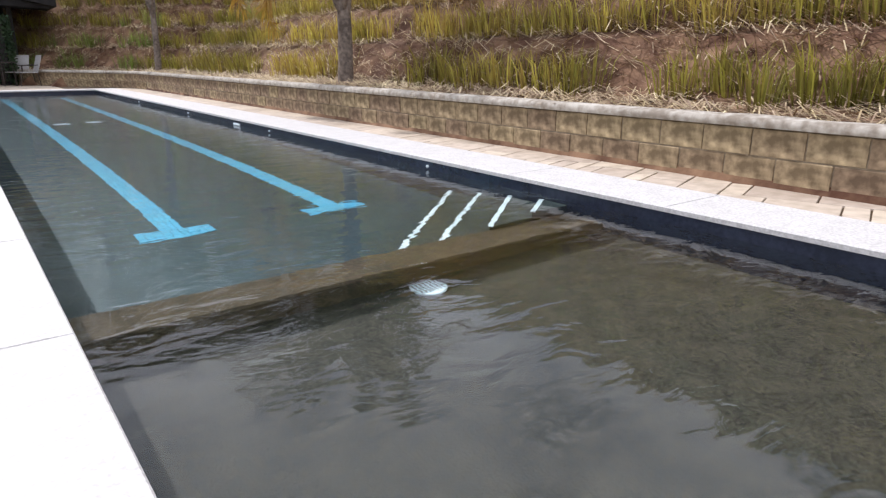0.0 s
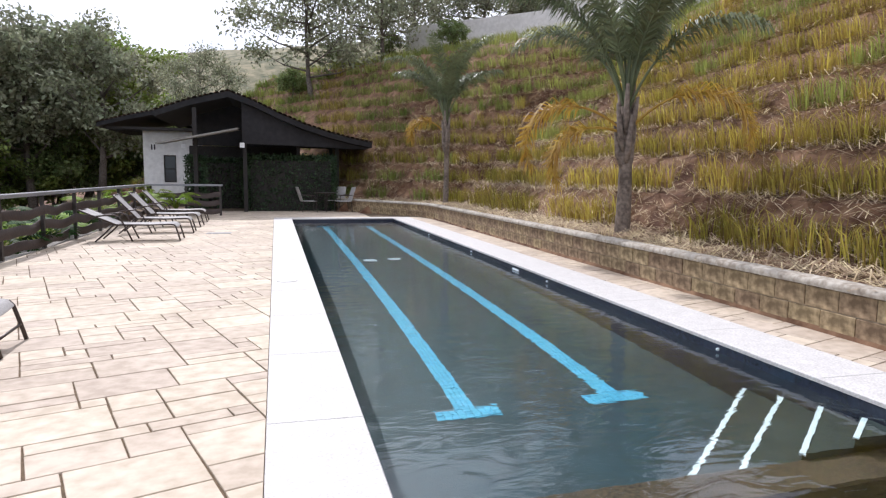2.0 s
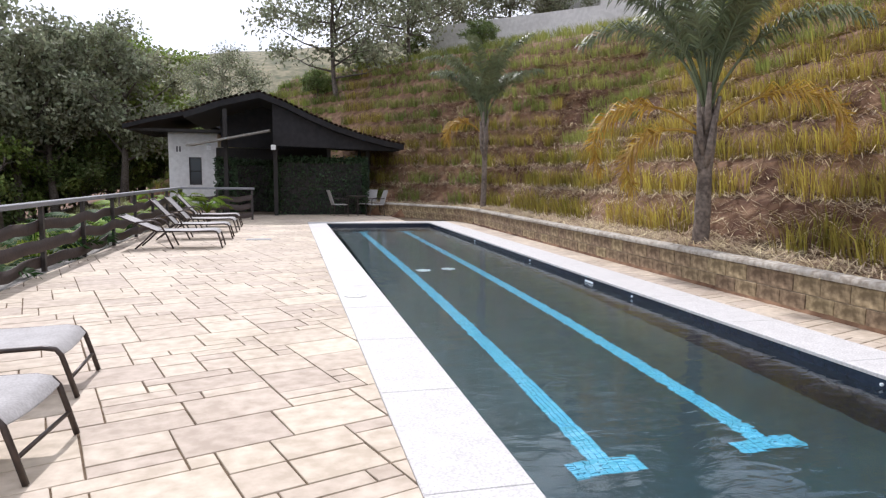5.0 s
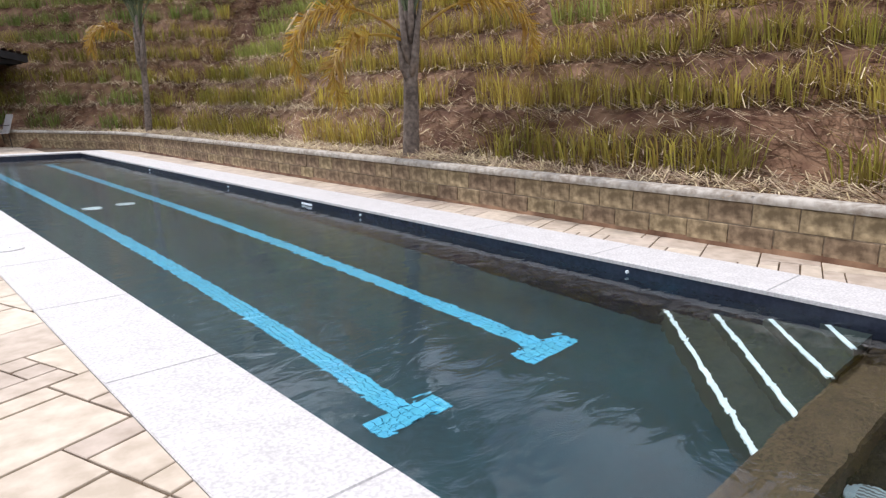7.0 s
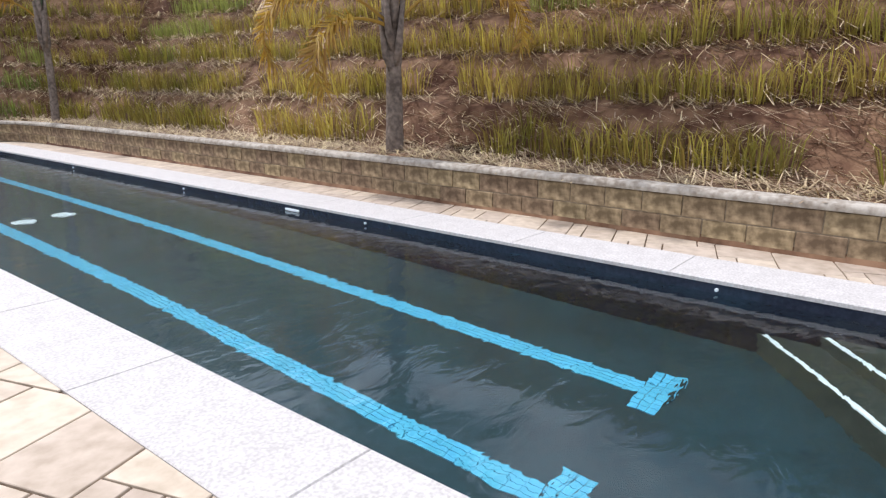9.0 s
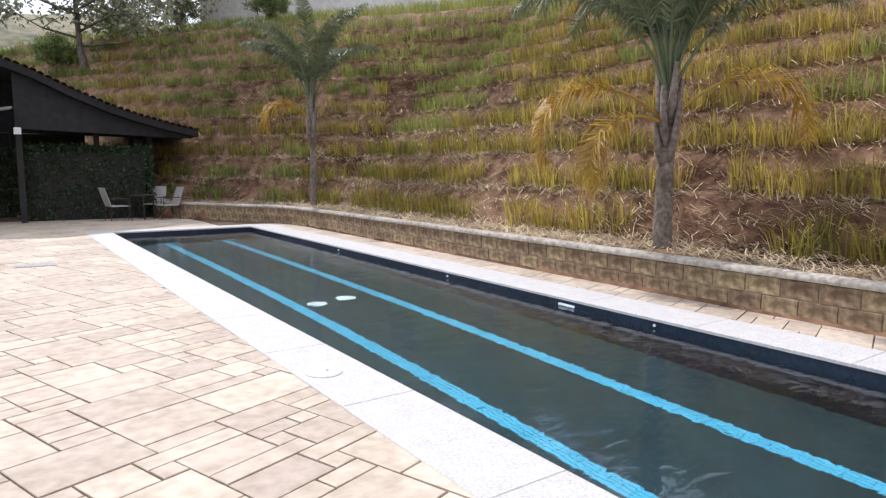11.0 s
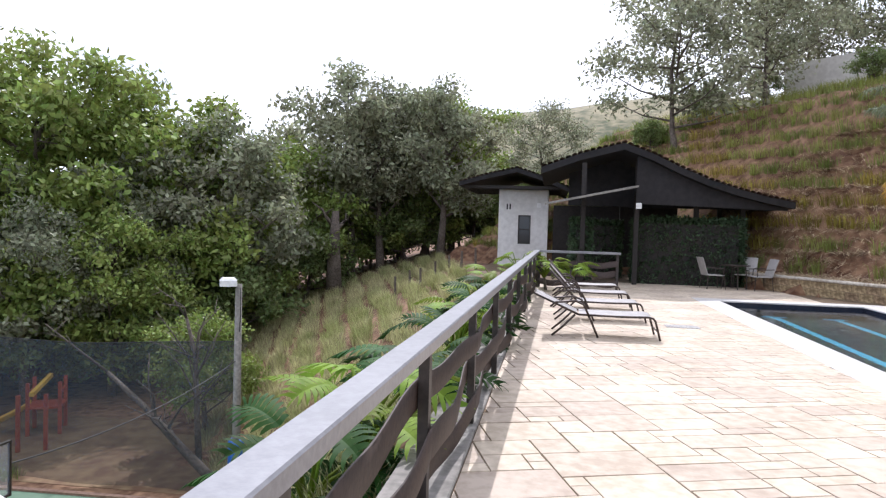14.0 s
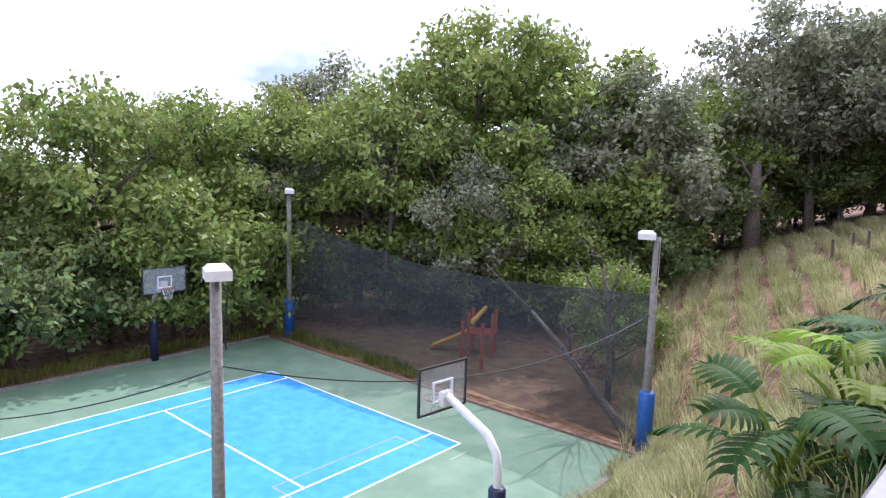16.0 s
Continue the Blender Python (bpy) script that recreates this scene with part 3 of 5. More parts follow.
def wall_with_hole(x0, x1, z0, z1, hx0, hx1, hz0, hz1, y, th):
    s = Shape()
    for a in ((x0, z0, hx0, z1), (hx1, z0, x1, z1), (hx0, z0, hx1, hz0), (hx0, hz1, hx1, z1)):
        s.box(a[0], y, a[1], a[2], y + th, a[3])
    return s


part("wall", wall_with_hole(-6.55, -4.35, -0.3, 3.5, -5.66, -5.1, 0.95, 2.25, 34.0, 0.18), PLASTER, house, "white plaster front wall")
part("wall", Shape().box(-6.55, 34.181, -0.3, -6.37, 38.5, 3.5), PLASTER, house)
part("wall", Shape().box(-4.53, 34.181, -0.3, -4.35, 38.5, 3.5), PLASTER, house)
part("wall", Shape().box(-6.55, 38.501, -0.3, -4.35, 38.68, 3.5), PLASTER, house)
win = part("window", Shape().box(-5.66, 34.08, 0.95, -5.1, 34.1, 2.25), GLASS, house, "dark glass window")
for bx in ((-5.66, 0.95, -5.61, 2.25), (-5.15, 0.95, -5.1, 2.25), (-5.61, 2.20, -5.15, 2.25), (-5.61, 0.95, -5.15, 1.0), (-5.61, 1.58, -5.15, 1.62)):
    part("frame", Shape().box(bx[0], 34.05, bx[1], bx[2], 34.075, bx[3], 0.004), TIMBER, win)
for vx in (-6.2, -6.07):
    part("vent", Shape().box(vx, 33.985, 2.5, vx + 0.06, 34.0, 2.75, 0.004), ROOF_DARK, house, "dark vent slot")
part("wall_light", Shape().box(-4.85, 33.94, 2.6, -4.65, 34.0, 2.8, 0.02), WHITE_PAINT, house, "small white wall lamp")


def roof(prof, y0f, y1, th, name):
    """A roof slab along y through a profile of (x, z); y0f(x) is its front edge."""
    top = [[(x, y0f(x), z) for x, z in prof], [(x, y1, z) for x, z in prof]]
    bot = [[(x, y0f(x) + 0.02, z - th) for x, z in prof], [(x, y1, z - th) for x, z in prof]]
    s = Shape()
    s.strip(top)
    s.strip(bot[::-1])
    s.strip([bot[0], top[0]])
    s.strip([top[1], bot[1]])
    for e in (0, -1):
        s.add([top[0][e], top[1][e], bot[1][e], bot[0][e]], [(0, 1, 2, 3)])
    r_ = part(name, s, ROOF_DARK, house, "dark-stained boarded roof")
    # clay tiles along the verge and over the top
    n = len(prof)
    length = sum(math.dist(prof[i], prof[i + 1]) for i in range(n - 1))
    tile = Shape()
    tile.strip([[(0.09 * math.cos(a), yy, 0.055 * math.sin(a) + 0.01) for a in np.linspace(0, math.pi, 6)] for yy in (0.0, 0.4)])
    tile.strip([[(0.08 * math.cos(a), yy, 0.045 * math.sin(a)) for a in np.linspace(math.pi, 0, 6)] for yy in (0.0, 0.4)])
    me = tile.mesh("roof_tile", ROOF_TILE)
    s_, i = 0.09, 0
    while s_ < length:
        acc, j = 0.0, 0
        while j < n - 2 and acc + math.dist(prof[j], prof[j + 1]) < s_:
            acc += math.dist(prof[j], prof[j + 1])
            j += 1
        t = (s_ - acc) / math.dist(prof[j], prof[j + 1])
        x = prof[j][0] + (prof[j + 1][0] - prof[j][0]) * t
        z = prof[j][1] + (prof[j + 1][1] - prof[j][1]) * t
        ang = math.atan2(prof[j + 1][1] - prof[j][1], prof[j + 1][0] - prof[j][0])
        for row in range(2):
            ob = new("roof_tile", me)
            ob.parent = r_
            ob.matrix_basis = Matrix.Translation((x, y0f(x) - 0.04 + row * 0.38, z + 0.004)) @ Matrix.Rotation(-ang, 4, "Y")
        s_ += 0.19
    return r_


curve = [(-4.5, 3.55), (-3.3, 3.98), (-2.05, 4.30), (-1.2, 4.02), (-0.3, 3.62), (0.6, 3.28), (1.5, 3.02), (2.4, 2.82), (3.25, 2.68)]
roof(curve, lambda x: 24.75 + max(0.0, x + 2.05) * 0.26, 31.0, 0.2, "roof")
roof([(-8.2, 3.62), (-7.0, 3.95), (-5.7, 4.25), (-4.6, 3.9), (-3.5, 3.45)], lambda x: 32.6, 39.5, 0.18, "roof")
for k in range(8):
    part("rafter", Shape().box(-8.0, 33.0 + k * 0.75, 3.38, -3.6, 33.08 + k * 0.75, 3.5), TIMBER, house)
part("gable", Shape().add([(-3.6, 27.6, 2.5), (2.9, 27.6, 2.45), (2.9, 27.6, 2.55), (1.5, 27.6, 2.8), (-0.3, 27.6, 3.4), (-2.05, 27.6, 4.08), (-3.6, 27.6, 3.6), (-3.6, 27.68, 2.5), (2.9, 27.68, 2.45), (2.9, 27.68, 2.55), (1.5, 27.68, 2.8), (-0.3, 27.68, 3.4), (-2.05, 27.68, 4.08), (-3.6, 27.68, 3.6)], [(0, 1, 2, 3, 4, 5, 6), (13, 12, 11, 10, 9, 8, 7), (0, 7, 8, 1)]), ROOF_DARK, house, "dark upright sheet filling in under the roof")
# added dark sheet behind the front edge, standing in for the shaded roof underside
gy_ = lambda x: 25.0 + max(0.0, x + 2.05) * 0.26
gp = [(-1.62, 2.5), (3.1, 2.42), (3.1, 2.48), (2.4, 2.6), (1.5, 2.8), (0.6, 3.06), (-0.3, 3.4), (-1.2, 3.8), (-1.62, 3.94)]
part("gable", Shape().add([(x, gy_(x), z) for x, z in gp] + [(x, gy_(x) + 0.06, z) for x, z in gp], [tuple(range(9)), tuple(range(17, 8, -1)), (0, 9, 10, 1), (0, 8, 17, 9)]), ROOF_DARK, house, "dark upright sheet filling in under the roof")
for bx, by, bh in ((-3.2, 24.9, 3.7), (-1.55, 25.5, 3.9), (0.4, 26.4, 3.1), (1.95, 27.0, 2.75), (1.95, 30.0, 2.75), (-1.55, 30.0, 3.9)):
    part("post", Shape().box(bx - 0.07, by - 0.07, -0.25, bx + 0.07, by + 0.07, bh, 0.01), TIMBER, house)
aw = Shape()
aw.strip([[(-4.35, 23.9, 2.42), (-1.7, 23.9, 2.98)], [(-4.35, 25.6, 2.5), (-1.7, 25.6, 3.06)]])
aw.strip([[(-4.35, 25.6, 2.44), (-1.7, 25.6, 3.0)], [(-4.35, 23.9, 2.36), (-1.7, 23.9, 2.92)]])
aw.add([(-4.35, 23.9, 2.36), (-1.7, 23.9, 2.92), (-1.7, 23.9, 2.98), (-4.35, 23.9, 2.42)], [(0, 1, 2, 3)])
part("awning", aw, CONCRETE, house, "pale thin awning slab")
part("floodlight", Shape().box(-1.68, 24.55, 2.33, -1.52, 24.63, 2.5, 0.015), WHITE_PAINT, house, "white box floodlight")
part("back_wall", Shape().box(-4.1, 30.7, -0.25, 0.6, 30.85, 2.6), TIMBER, house)
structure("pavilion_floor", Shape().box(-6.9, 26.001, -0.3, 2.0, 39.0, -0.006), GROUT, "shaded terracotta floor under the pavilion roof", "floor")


def leaf_cloud(points, size, rs_, droop=0.3):
    """Small bent leaves at the points, each two triangles."""
    n = len(points)
    pts = np.asarray(points, float)
    d = rs_.normal(size=(n, 3))
    d[:, 2] -= droop
    d /= np.linalg.norm(d, axis=1)[:, None]
    e = np.cross(d, rs_.normal(size=(n, 3)))
    e /= np.linalg.norm(e, axis=1)[:, None]
    ln = (size * rs_.uniform(0.6, 1.35, n))[:, None]
    a, c = pts, pts + d * ln
    mid = pts + d * ln * 0.45
    b, f = mid + e * ln * 0.26, mid - e * ln * 0.26
    vs = np.stack([a, b, c, f], 1).reshape(-1, 3)
    return vs.tolist(), [(4 * i, 4 * i + 1, 4 * i + 2, 4 * i + 3) for i in range(n)]


def hedge(label, x0, x1, y0, y1, z1, n, seed):
    rs_ = np.random.RandomState(seed)
    h = thing("hedge", label, "hedge")
    # solid near-black box stands in for the shaded depth behind the leaves
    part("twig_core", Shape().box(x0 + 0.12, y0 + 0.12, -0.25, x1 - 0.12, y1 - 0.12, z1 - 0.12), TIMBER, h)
    p = np.column_stack([rs_.uniform(x0, x1, n), rs_.uniform(y0, y1, n), rs_.uniform(0, z1, n)])
    face = rs_.randint(0, 4, n)
    p[face == 0, 1], p[face == 1, 2], p[face == 2, 0], p[face == 3, 0] = y0, z1, x0, x1
    p += rs_.normal(scale=0.05, size=p.shape)
    part("leaves", Shape().add(*leaf_cloud(p, 0.10, rs_)), HEDGE, h)


hedge("dense dark green clipped hedge screening the pavilion", -1.5, 1.75, 25.95, 26.6, 2.05, 9000, 3)
hedge("dark leafy hedge behind the pavilion posts", -3.4, -1.75, 28.0, 28.6, 1.95, 4000, 4)
hedge("dark climbing foliage on a pavilion post", -3.5, -2.95, 24.95, 25.35, 1.95, 2200, 5)


def make_chair():
    c = thing("patio_chair", "light sling patio chair standing in the pavilion's shade", "chair", "patio chairs")
    part("seat", Shape().box(-0.25, -0.25, 0.40, 0.25, 0.25, 0.425, 0.008), MESH_CLOTH, c)
    part("backrest", Shape().box(-0.25, 0, 0, 0.25, 0.02, 0.55, 0.006, Matrix.Translation((0, 0.24, 0.42)) @ Matrix.Rotation(radians(-18), 4, "X")), MESH_CLOTH, c)
    for sx in (-0.25, 0.25):
        for sy in (-0.24, 0.24):
            part("leg", Shape().tube([(sx, sy, 0.41), (sx * 1.1, sy * 1.15, 0)], 0.013, 6), LOUNGE_FRAME, c)
        part("armrest", Shape().tube([(sx * 1.05, -0.2, 0.42), (sx * 1.1, -0.2, 0.62), (sx * 1.1, 0.28, 0.64)], 0.013, 6), LOUNGE_FRAME, c)
    return c


ch = make_chair()
ch.matrix_basis = pose(0.7, 25.2, 0.0, 0, 0, 100)
copy_thing(ch, pose(2.0, 25.1, 0.0, 0, 0, -80))
copy_thing(ch, pose(1.8, 25.85, 0.0, 0, 0, -30))
tb = thing("patio_table", "small dark round patio table in the shade", "table", "", pose(1.35, 25.3, 0))
part("tabletop", Shape().tube([(0, 0, 0.70), (0, 0, 0.72), (0, 0, 0.73)], [0.42, 0.43, 0.42], 24), LOUNGE_FRAME, tb)
for a in range(4):
    part("leg", Shape().tube([(0.3 * math.cos(a * 1.571), 0.3 * math.sin(a * 1.571), 0.7), (0.36 * math.cos(a * 1.571), 0.36 * math.sin(a * 1.571), 0)], 0.014, 6), LOUNGE_FRAME, tb)


# ---- palms ----
def frond(shape_rib, shape_leaf, az, rise, length, droop, rs_, leaf=0.42):
    pts = []
    p, el = Vector((0, 0, 0)), rise
    h = Vector((math.cos(az), math.sin(az), 0))
    n = 16
    for i in range(n + 1):
        pts.append(p.copy())
        p = p + (h * math.cos(el) + Vector((0, 0, math.sin(el)))) * (length / n)
        el -= droop / n * (0.4 + 1.6 * i / n)
    shape_rib.tube(pts, [0.028 - 0.022 * i / n for i in range(n + 1)], 5)
    side = Vector((-h.y, h.x, 0))
    for i in range(48):
        t = 0.34 + 0.66 * i / 47
        k = min(int(t * n), n - 1)
        q = pts[k].lerp(pts[k + 1], t * n - k)
        d = (pts[k + 1] - pts[k]).normalized()
        up = side.cross(d)
        ll = leaf * (0.45 + 0.55 * math.sin(math.pi * min(1, t * 0.95)))
        for sgn in (-1, 1):
            for rep in range(2):
                o = (side * sgn * rs_.uniform(0.5, 1.0) + d * rs_.uniform(0.35, 0.8) - up * rs_.uniform(-0.35, 0.55)).normalized()
                a = q
                b = q + o * ll * 0.55
                c = q + o * ll * 0.9 + Vector((0, 0, -ll * 0.42))
                w = d * 0.013
                shape_leaf.add([a - w, a + w, b + w, b - w, c], [(0, 1, 2, 3), (3, 2, 4)])


def make_palm(name_label, height, base_r, seed, n_green, dry, m):
    rs_ = random.Random(seed)
    palm = thing("palm_tree", name_label, "palm", "palms", m)
    pts, rad = [], []
    for i in range(15):
        t = i / 14
        pts.append((0.05 * math.sin(t * 3), 0.04 * math.sin(t * 2), -0.3 + (height + 0.3) * t))
        rad.append(base_r * (1 - 0.35 * t) * (1.0 + 0.05 * (i % 2)))
    part("trunk", Shape().tube(pts, rad, 14), PALM_BARK, palm, "grey ringed trunk", True)
    for i in range(9):
        a = i * 2.4
        z = height - 0.9 + i * 0.1
        part("leaf_base", Shape().tube([(0.02, 0, z - 0.3), (base_r * 0.75 * math.cos(a), base_r * 0.75 * math.sin(a), z), (base_r * 1.3 * math.cos(a), base_r * 1.3 * math.sin(a), z + 0.55)], [0.05, 0.06, 0.03], 6), PALM_BARK, palm, "dry grey-brown leaf base", True)
    for i in range(n_green):
        rib, lf = Shape(), Shape()
        rise = 1.53 - 0.30 * (i / n_green) + rs_.uniform(-0.1, 0.1)
        frond(rib, lf, i * 2.39996 + rs_.uniform(-0.2, 0.2), rise, rs_.uniform(2.6, 3.4), rs_.uniform(0.7, 2.0), rs_)
        f_ = part("frond", rib, PALM_LEAF, palm)
        part("blade", lf, PALM_LEAF, f_)
        f_.location = (0, 0, height - 0.15)
    for az, rise, ln, dr_ in dry:
        rib, lf = Shape(), Shape()
        frond(rib, lf, az, rise, ln, dr_, rs_, 0.5)
        f_ = part("frond", rib, PALM_DRY, palm, "yellowed drooping frond")
        part("blade", lf, PALM_DRY, f_)
        f_.location = (0, 0, height - 0.45)
    return palm


palm_1 = make_palm("young palm with grey trunk, green crown and yellowed drooping fronds", 2.15, 0.135, 11, 20,
                   [(-0.6, 0.85, 2.7, 2.5), (2.5, 0.75, 2.6, 2.8), (2.95, 0.3, 1.9, 2.4)], pose(5.22, 10.25, 0.45))
palm_2 = make_palm("slim young palm with one orange dry frond behind the wall", 2.75, 0.10, 12, 17, [(2.6, 0.95, 1.9, 2.9)], pose(5.05, 21.5, 0.45))


# ---- trees ----
def make_tree(label, height, crown_r, n_leaf, leaf, material, seed, trunk_r=0.2, crown_low=0.35, m=None):
    rs_ = np.random.RandomState(seed)
    rr = random.Random(seed)
    tree = thing("tree", label, "tree", "wood trees", m)
    wood = Shape()
    fork = height * crown_low
    top = Vector((rr.uniform(-0.3, 0.3), rr.uniform(-0.3, 0.3), height * 0.8))
    mid = Vector((rr.uniform(-0.2, 0.2), rr.uniform(-0.2, 0.2), fork))
    wood.tube([(0, 0, -0.4), mid * 0.5, mid, mid.lerp(top, 0.5) + Vector((rr.uniform(-0.4, 0.4), rr.uniform(-0.4, 0.4), 0)), top], [trunk_r * 1.2, trunk_r, trunk_r * 0.8, trunk_r * 0.5, trunk_r * 0.15], 8)
    pts = []
    limbs = 16
    for i in range(limbs):
        t = (i + 0.5) / limbs
        start = mid.lerp(top, t * 0.85)
        a = i * 2.39996 + rr.uniform(-0.4, 0.4)
        rad = crown_r * (math.sin(math.pi * (0.22 + 0.72 * t)) ** 0.7) * rr.uniform(0.7, 1.1)
        end = Vector((math.cos(a) * rad, math.sin(a) * rad, start.z + (height - start.z) * rr.uniform(0.2, 0.75) * (0.4 + t * 0.6)))
        bend = start.lerp(end, 0.5) + Vector((0, 0, -0.06 * rad))
        wood.tube([start, bend, end], [trunk_r * 0.4, trunk_r * 0.24, trunk_r * 0.06], 6)
        for k in range(3):
            s0 = bend.lerp(end, k / 3)
            e2 = s0 + Vector((rr.uniform(-1, 1), rr.uniform(-1, 1), rr.uniform(-0.1, 0.8))) * crown_r * 0.33
            wood.tube([s0, s0.lerp(e2, 0.5) + Vector((0, 0, 0.05)), e2], [trunk_r * 0.16, trunk_r * 0.1, trunk_r * 0.03], 4)
            pts.append((e2, crown_r * 0.20))
        pts.append((end, crown_r * 0.26))
    pts.append((top + Vector((0, 0, height * 0.12)), crown_r * 0.3))
    part("trunk", wood, BARK, tree, "", True)
    cen = np.array([p[:] for p, r_ in pts])
    sc = np.array([r_ for p, r_ in pts])
    w = sc ** 2 / (sc ** 2).sum()
    pick = rs_.choice(len(pts), n_leaf, p=w)
    off = rs_.normal(size=(n_leaf, 3))
    off /= np.linalg.norm(off, axis=1)[:, None]
    off *= (rs_.uniform(0.25, 1.25, n_leaf) * sc[pick])[:, None]
    off[:, 2] *= 0.75
    part("crown", Shape().add(*leaf_cloud(cen[pick] + off, leaf, rs_)), material, tree)
    return tree


def put(tree, x, y, scale=1.0, turn=0.0, dz=0.0):
    c = copy_thing(tree, pose(x, y, ground_z(x, y) + dz, 0, 0, turn))
    c.scale = (scale, scale, scale)
    return c


big = make_tree("tall broad tree with bright green crown above the wood", 17.0, 5.8, 17000, 0.40, LEAF_B, 21, 0.34, 0.25, pose(-29.5, 33.0, ground_z(-29.5, 33)))
mid_a = make_tree("leafy mid-green tree at the wood's edge", 11.0, 4.4, 12000, 0.32, LEAF_B, 22, 0.26, 0.16, pose(-33.5, 14.0, ground_z(-33.5, 14)))
mid_b = make_tree("grey-green tree with open crown at the wood's edge", 11.5, 3.9, 10000, 0.30, LEAF_C, 23, 0.24, 0.2, pose(-24.5, 33.5, ground_z(-24.5, 33.5)))
open_a = make_tree("open-crowned tree on the slope behind the pavilion", 8.5, 4.3, 9000, 0.24, LEAF_C, 24, 0.15, 0.1, pose(1.5, 37.0, ground_z(1.5, 37)))
shrub = make_tree("leafy shrub at the edge of the wood", 4.6, 2.6, 6500, 0.24, LEAF_A, 25, 0.12, 0.1, pose(-32, 9.5, ground_z(-32, 9.5)))
for x, y, s, t in ((-26.5, 37.0, 0.95, 40), (-36.5, 31.0, 0.8, 100), (-36.0, 24.0, 0.72, 200), (-43, 21, 0.7, 10)):
    put(big, x, y, s, t)
for x, y, s, t in ((-35, 19, 1.0, 50), (-34.5, 9.5, 0.78, 130), (-31, 25.5, 1.05, 220), (-37, 4, 0.8, 80), (-27.5, 28.5, 0.95, 310), (-13.5, 52, 1.1, 160), (-33, -2, 1.0, 20), (-23, 30, 0.75, 190)):
    put(mid_a, x, y, s, t)
for x, y, s, t in ((-41.5, 31.5, 1.35, 30), (-21, 36.5, 1.1, 90), (-15.8, 48, 1.15, 200), (-11.5, 47, 1.05, 10), (-18.0, 48, 1.3, 150), (-25, 27.5, 0.75, 250), (-35.0, 23.0, 0.85, 300), (-30.0, 29.5, 1.0, 120)):
    put(mid_b, x, y, s, t)
for x, y, s, t in ((5.5, 37.2, 0.85, 120), (13.0, 43, 0.95, 200), (9.0, 44, 0.9, 20), (15.2, 41.5, 0.7, 290), (-4.7, 43, 0.6, 60), (17.5, 36.5, 0.5, 10), (19.0, 36.0, 0.55, 150)):
    put(open_a, x, y, s, t)
shrub_b = make_tree("bright yellow-green shrub at the edge of the wood", 4.8, 2.7, 6500, 0.24, LEAF_B, 26, 0.12, 0.1, pose(-31.5, 16.5, ground_z(-31.5, 16.5)))
for k in range(46):
    rr_ = random.Random(100 + k)
    if k < 18:
        x, y = -31.0 - rr_.uniform(0, 3.5), -2 + k * 1.55
    elif k < 34:
        x, y = -31 + (k - 18) * 0.6, 25.5 + rr_.uniform(0, 4) + (k - 18) * 0.35
    else:
        x, y = -20 + (k - 34) * 1.1, 50 + rr_.uniform(0, 8)
    put(shrub_b if k % 3 == 1 else shrub, x, y, rr_.uniform(0.8, 1.35), rr_.uniform(0, 360))
for k in range(16):
    rr_ = random.Random(300 + k)
    put(mid_a if k % 2 else mid_b, -44 - rr_.uniform(0, 8), -8 + k * 3.6, rr_.uniform(0.65, 0.85), k * 47)
for k, (x, y) in enumerate(((-24, 40), (-21.5, 45), (-27, 45), (-30.5, 39), (-20, 52), (-25, 52), (-16, 54), (-12, 55), (-33, 47), (-22.5, 37.5))):
    put(mid_a if k % 2 else mid_b, x, y, 0.95 + 0.02 * k, k * 71)
    put(shrub if k % 2 else shrub_b, x + 2.2, y - 2.0, 1.15, k * 33)
    put(shrub_b if k % 3 else shrub, x - 1.5, y - 2.6, 1.1, k * 53)
near_tree = put(mid_a, -16.2, 26.0, 0.42, 20)
put(shrub, 15.5, 25.6, 0.75, 30)
put(shrub, 8.5, 33.5, 0.35, 80)
for x, y in ((-2.5, 36.5), (0.5, 38.5), (3.5, 39.8), (6.5, 41), (-5.0, 37.5)):
    put(shrub, x, y, 0.38, x * 40)


def make_bare(label, pts, r0, seed, n, spread):
    rr = random.Random(seed)
    t = thing("bare_tree", label, "tree")
    s = Shape()
    pts = [Vector(p) for p in pts]
    s.tube(pts, [r0 * (1 - 0.6 * i / (len(pts) - 1)) for i in range(len(pts))], 8)
    part("trunk", s, BARK, t, "", True)
    b = Shape()
    for k in range(n):
        f_ = rr.uniform(0.35, 1.0) * (len(pts) - 1)
        i = min(int(f_), len(pts) - 2)
        a = pts[i].lerp(pts[i + 1], f_ - i)
        d = Vector((rr.uniform(-1, 1), rr.uniform(-1, 1), rr.uniform(0.2, 1.3))) * spread
        c = a + d * 0.5 + Vector((rr.uniform(-0.2, 0.2), rr.uniform(-0.2, 0.2), 0.1))
        e = a + d
        b.tube([a, c, e], [r0 * 0.3, r0 * 0.2, r0 * 0.08], 5)
        for j in range(3):
            g_ = c.lerp(e, j / 3) + Vector((rr.uniform(-1, 1), rr.uniform(-1, 1), rr.uniform(-0.2, 0.8))) * spread * 0.4
            b.tube([c.lerp(e, j / 3), g_], [r0 * 0.12, r0 * 0.04], 4)
    part("crown", b, BARK, t, "", True)


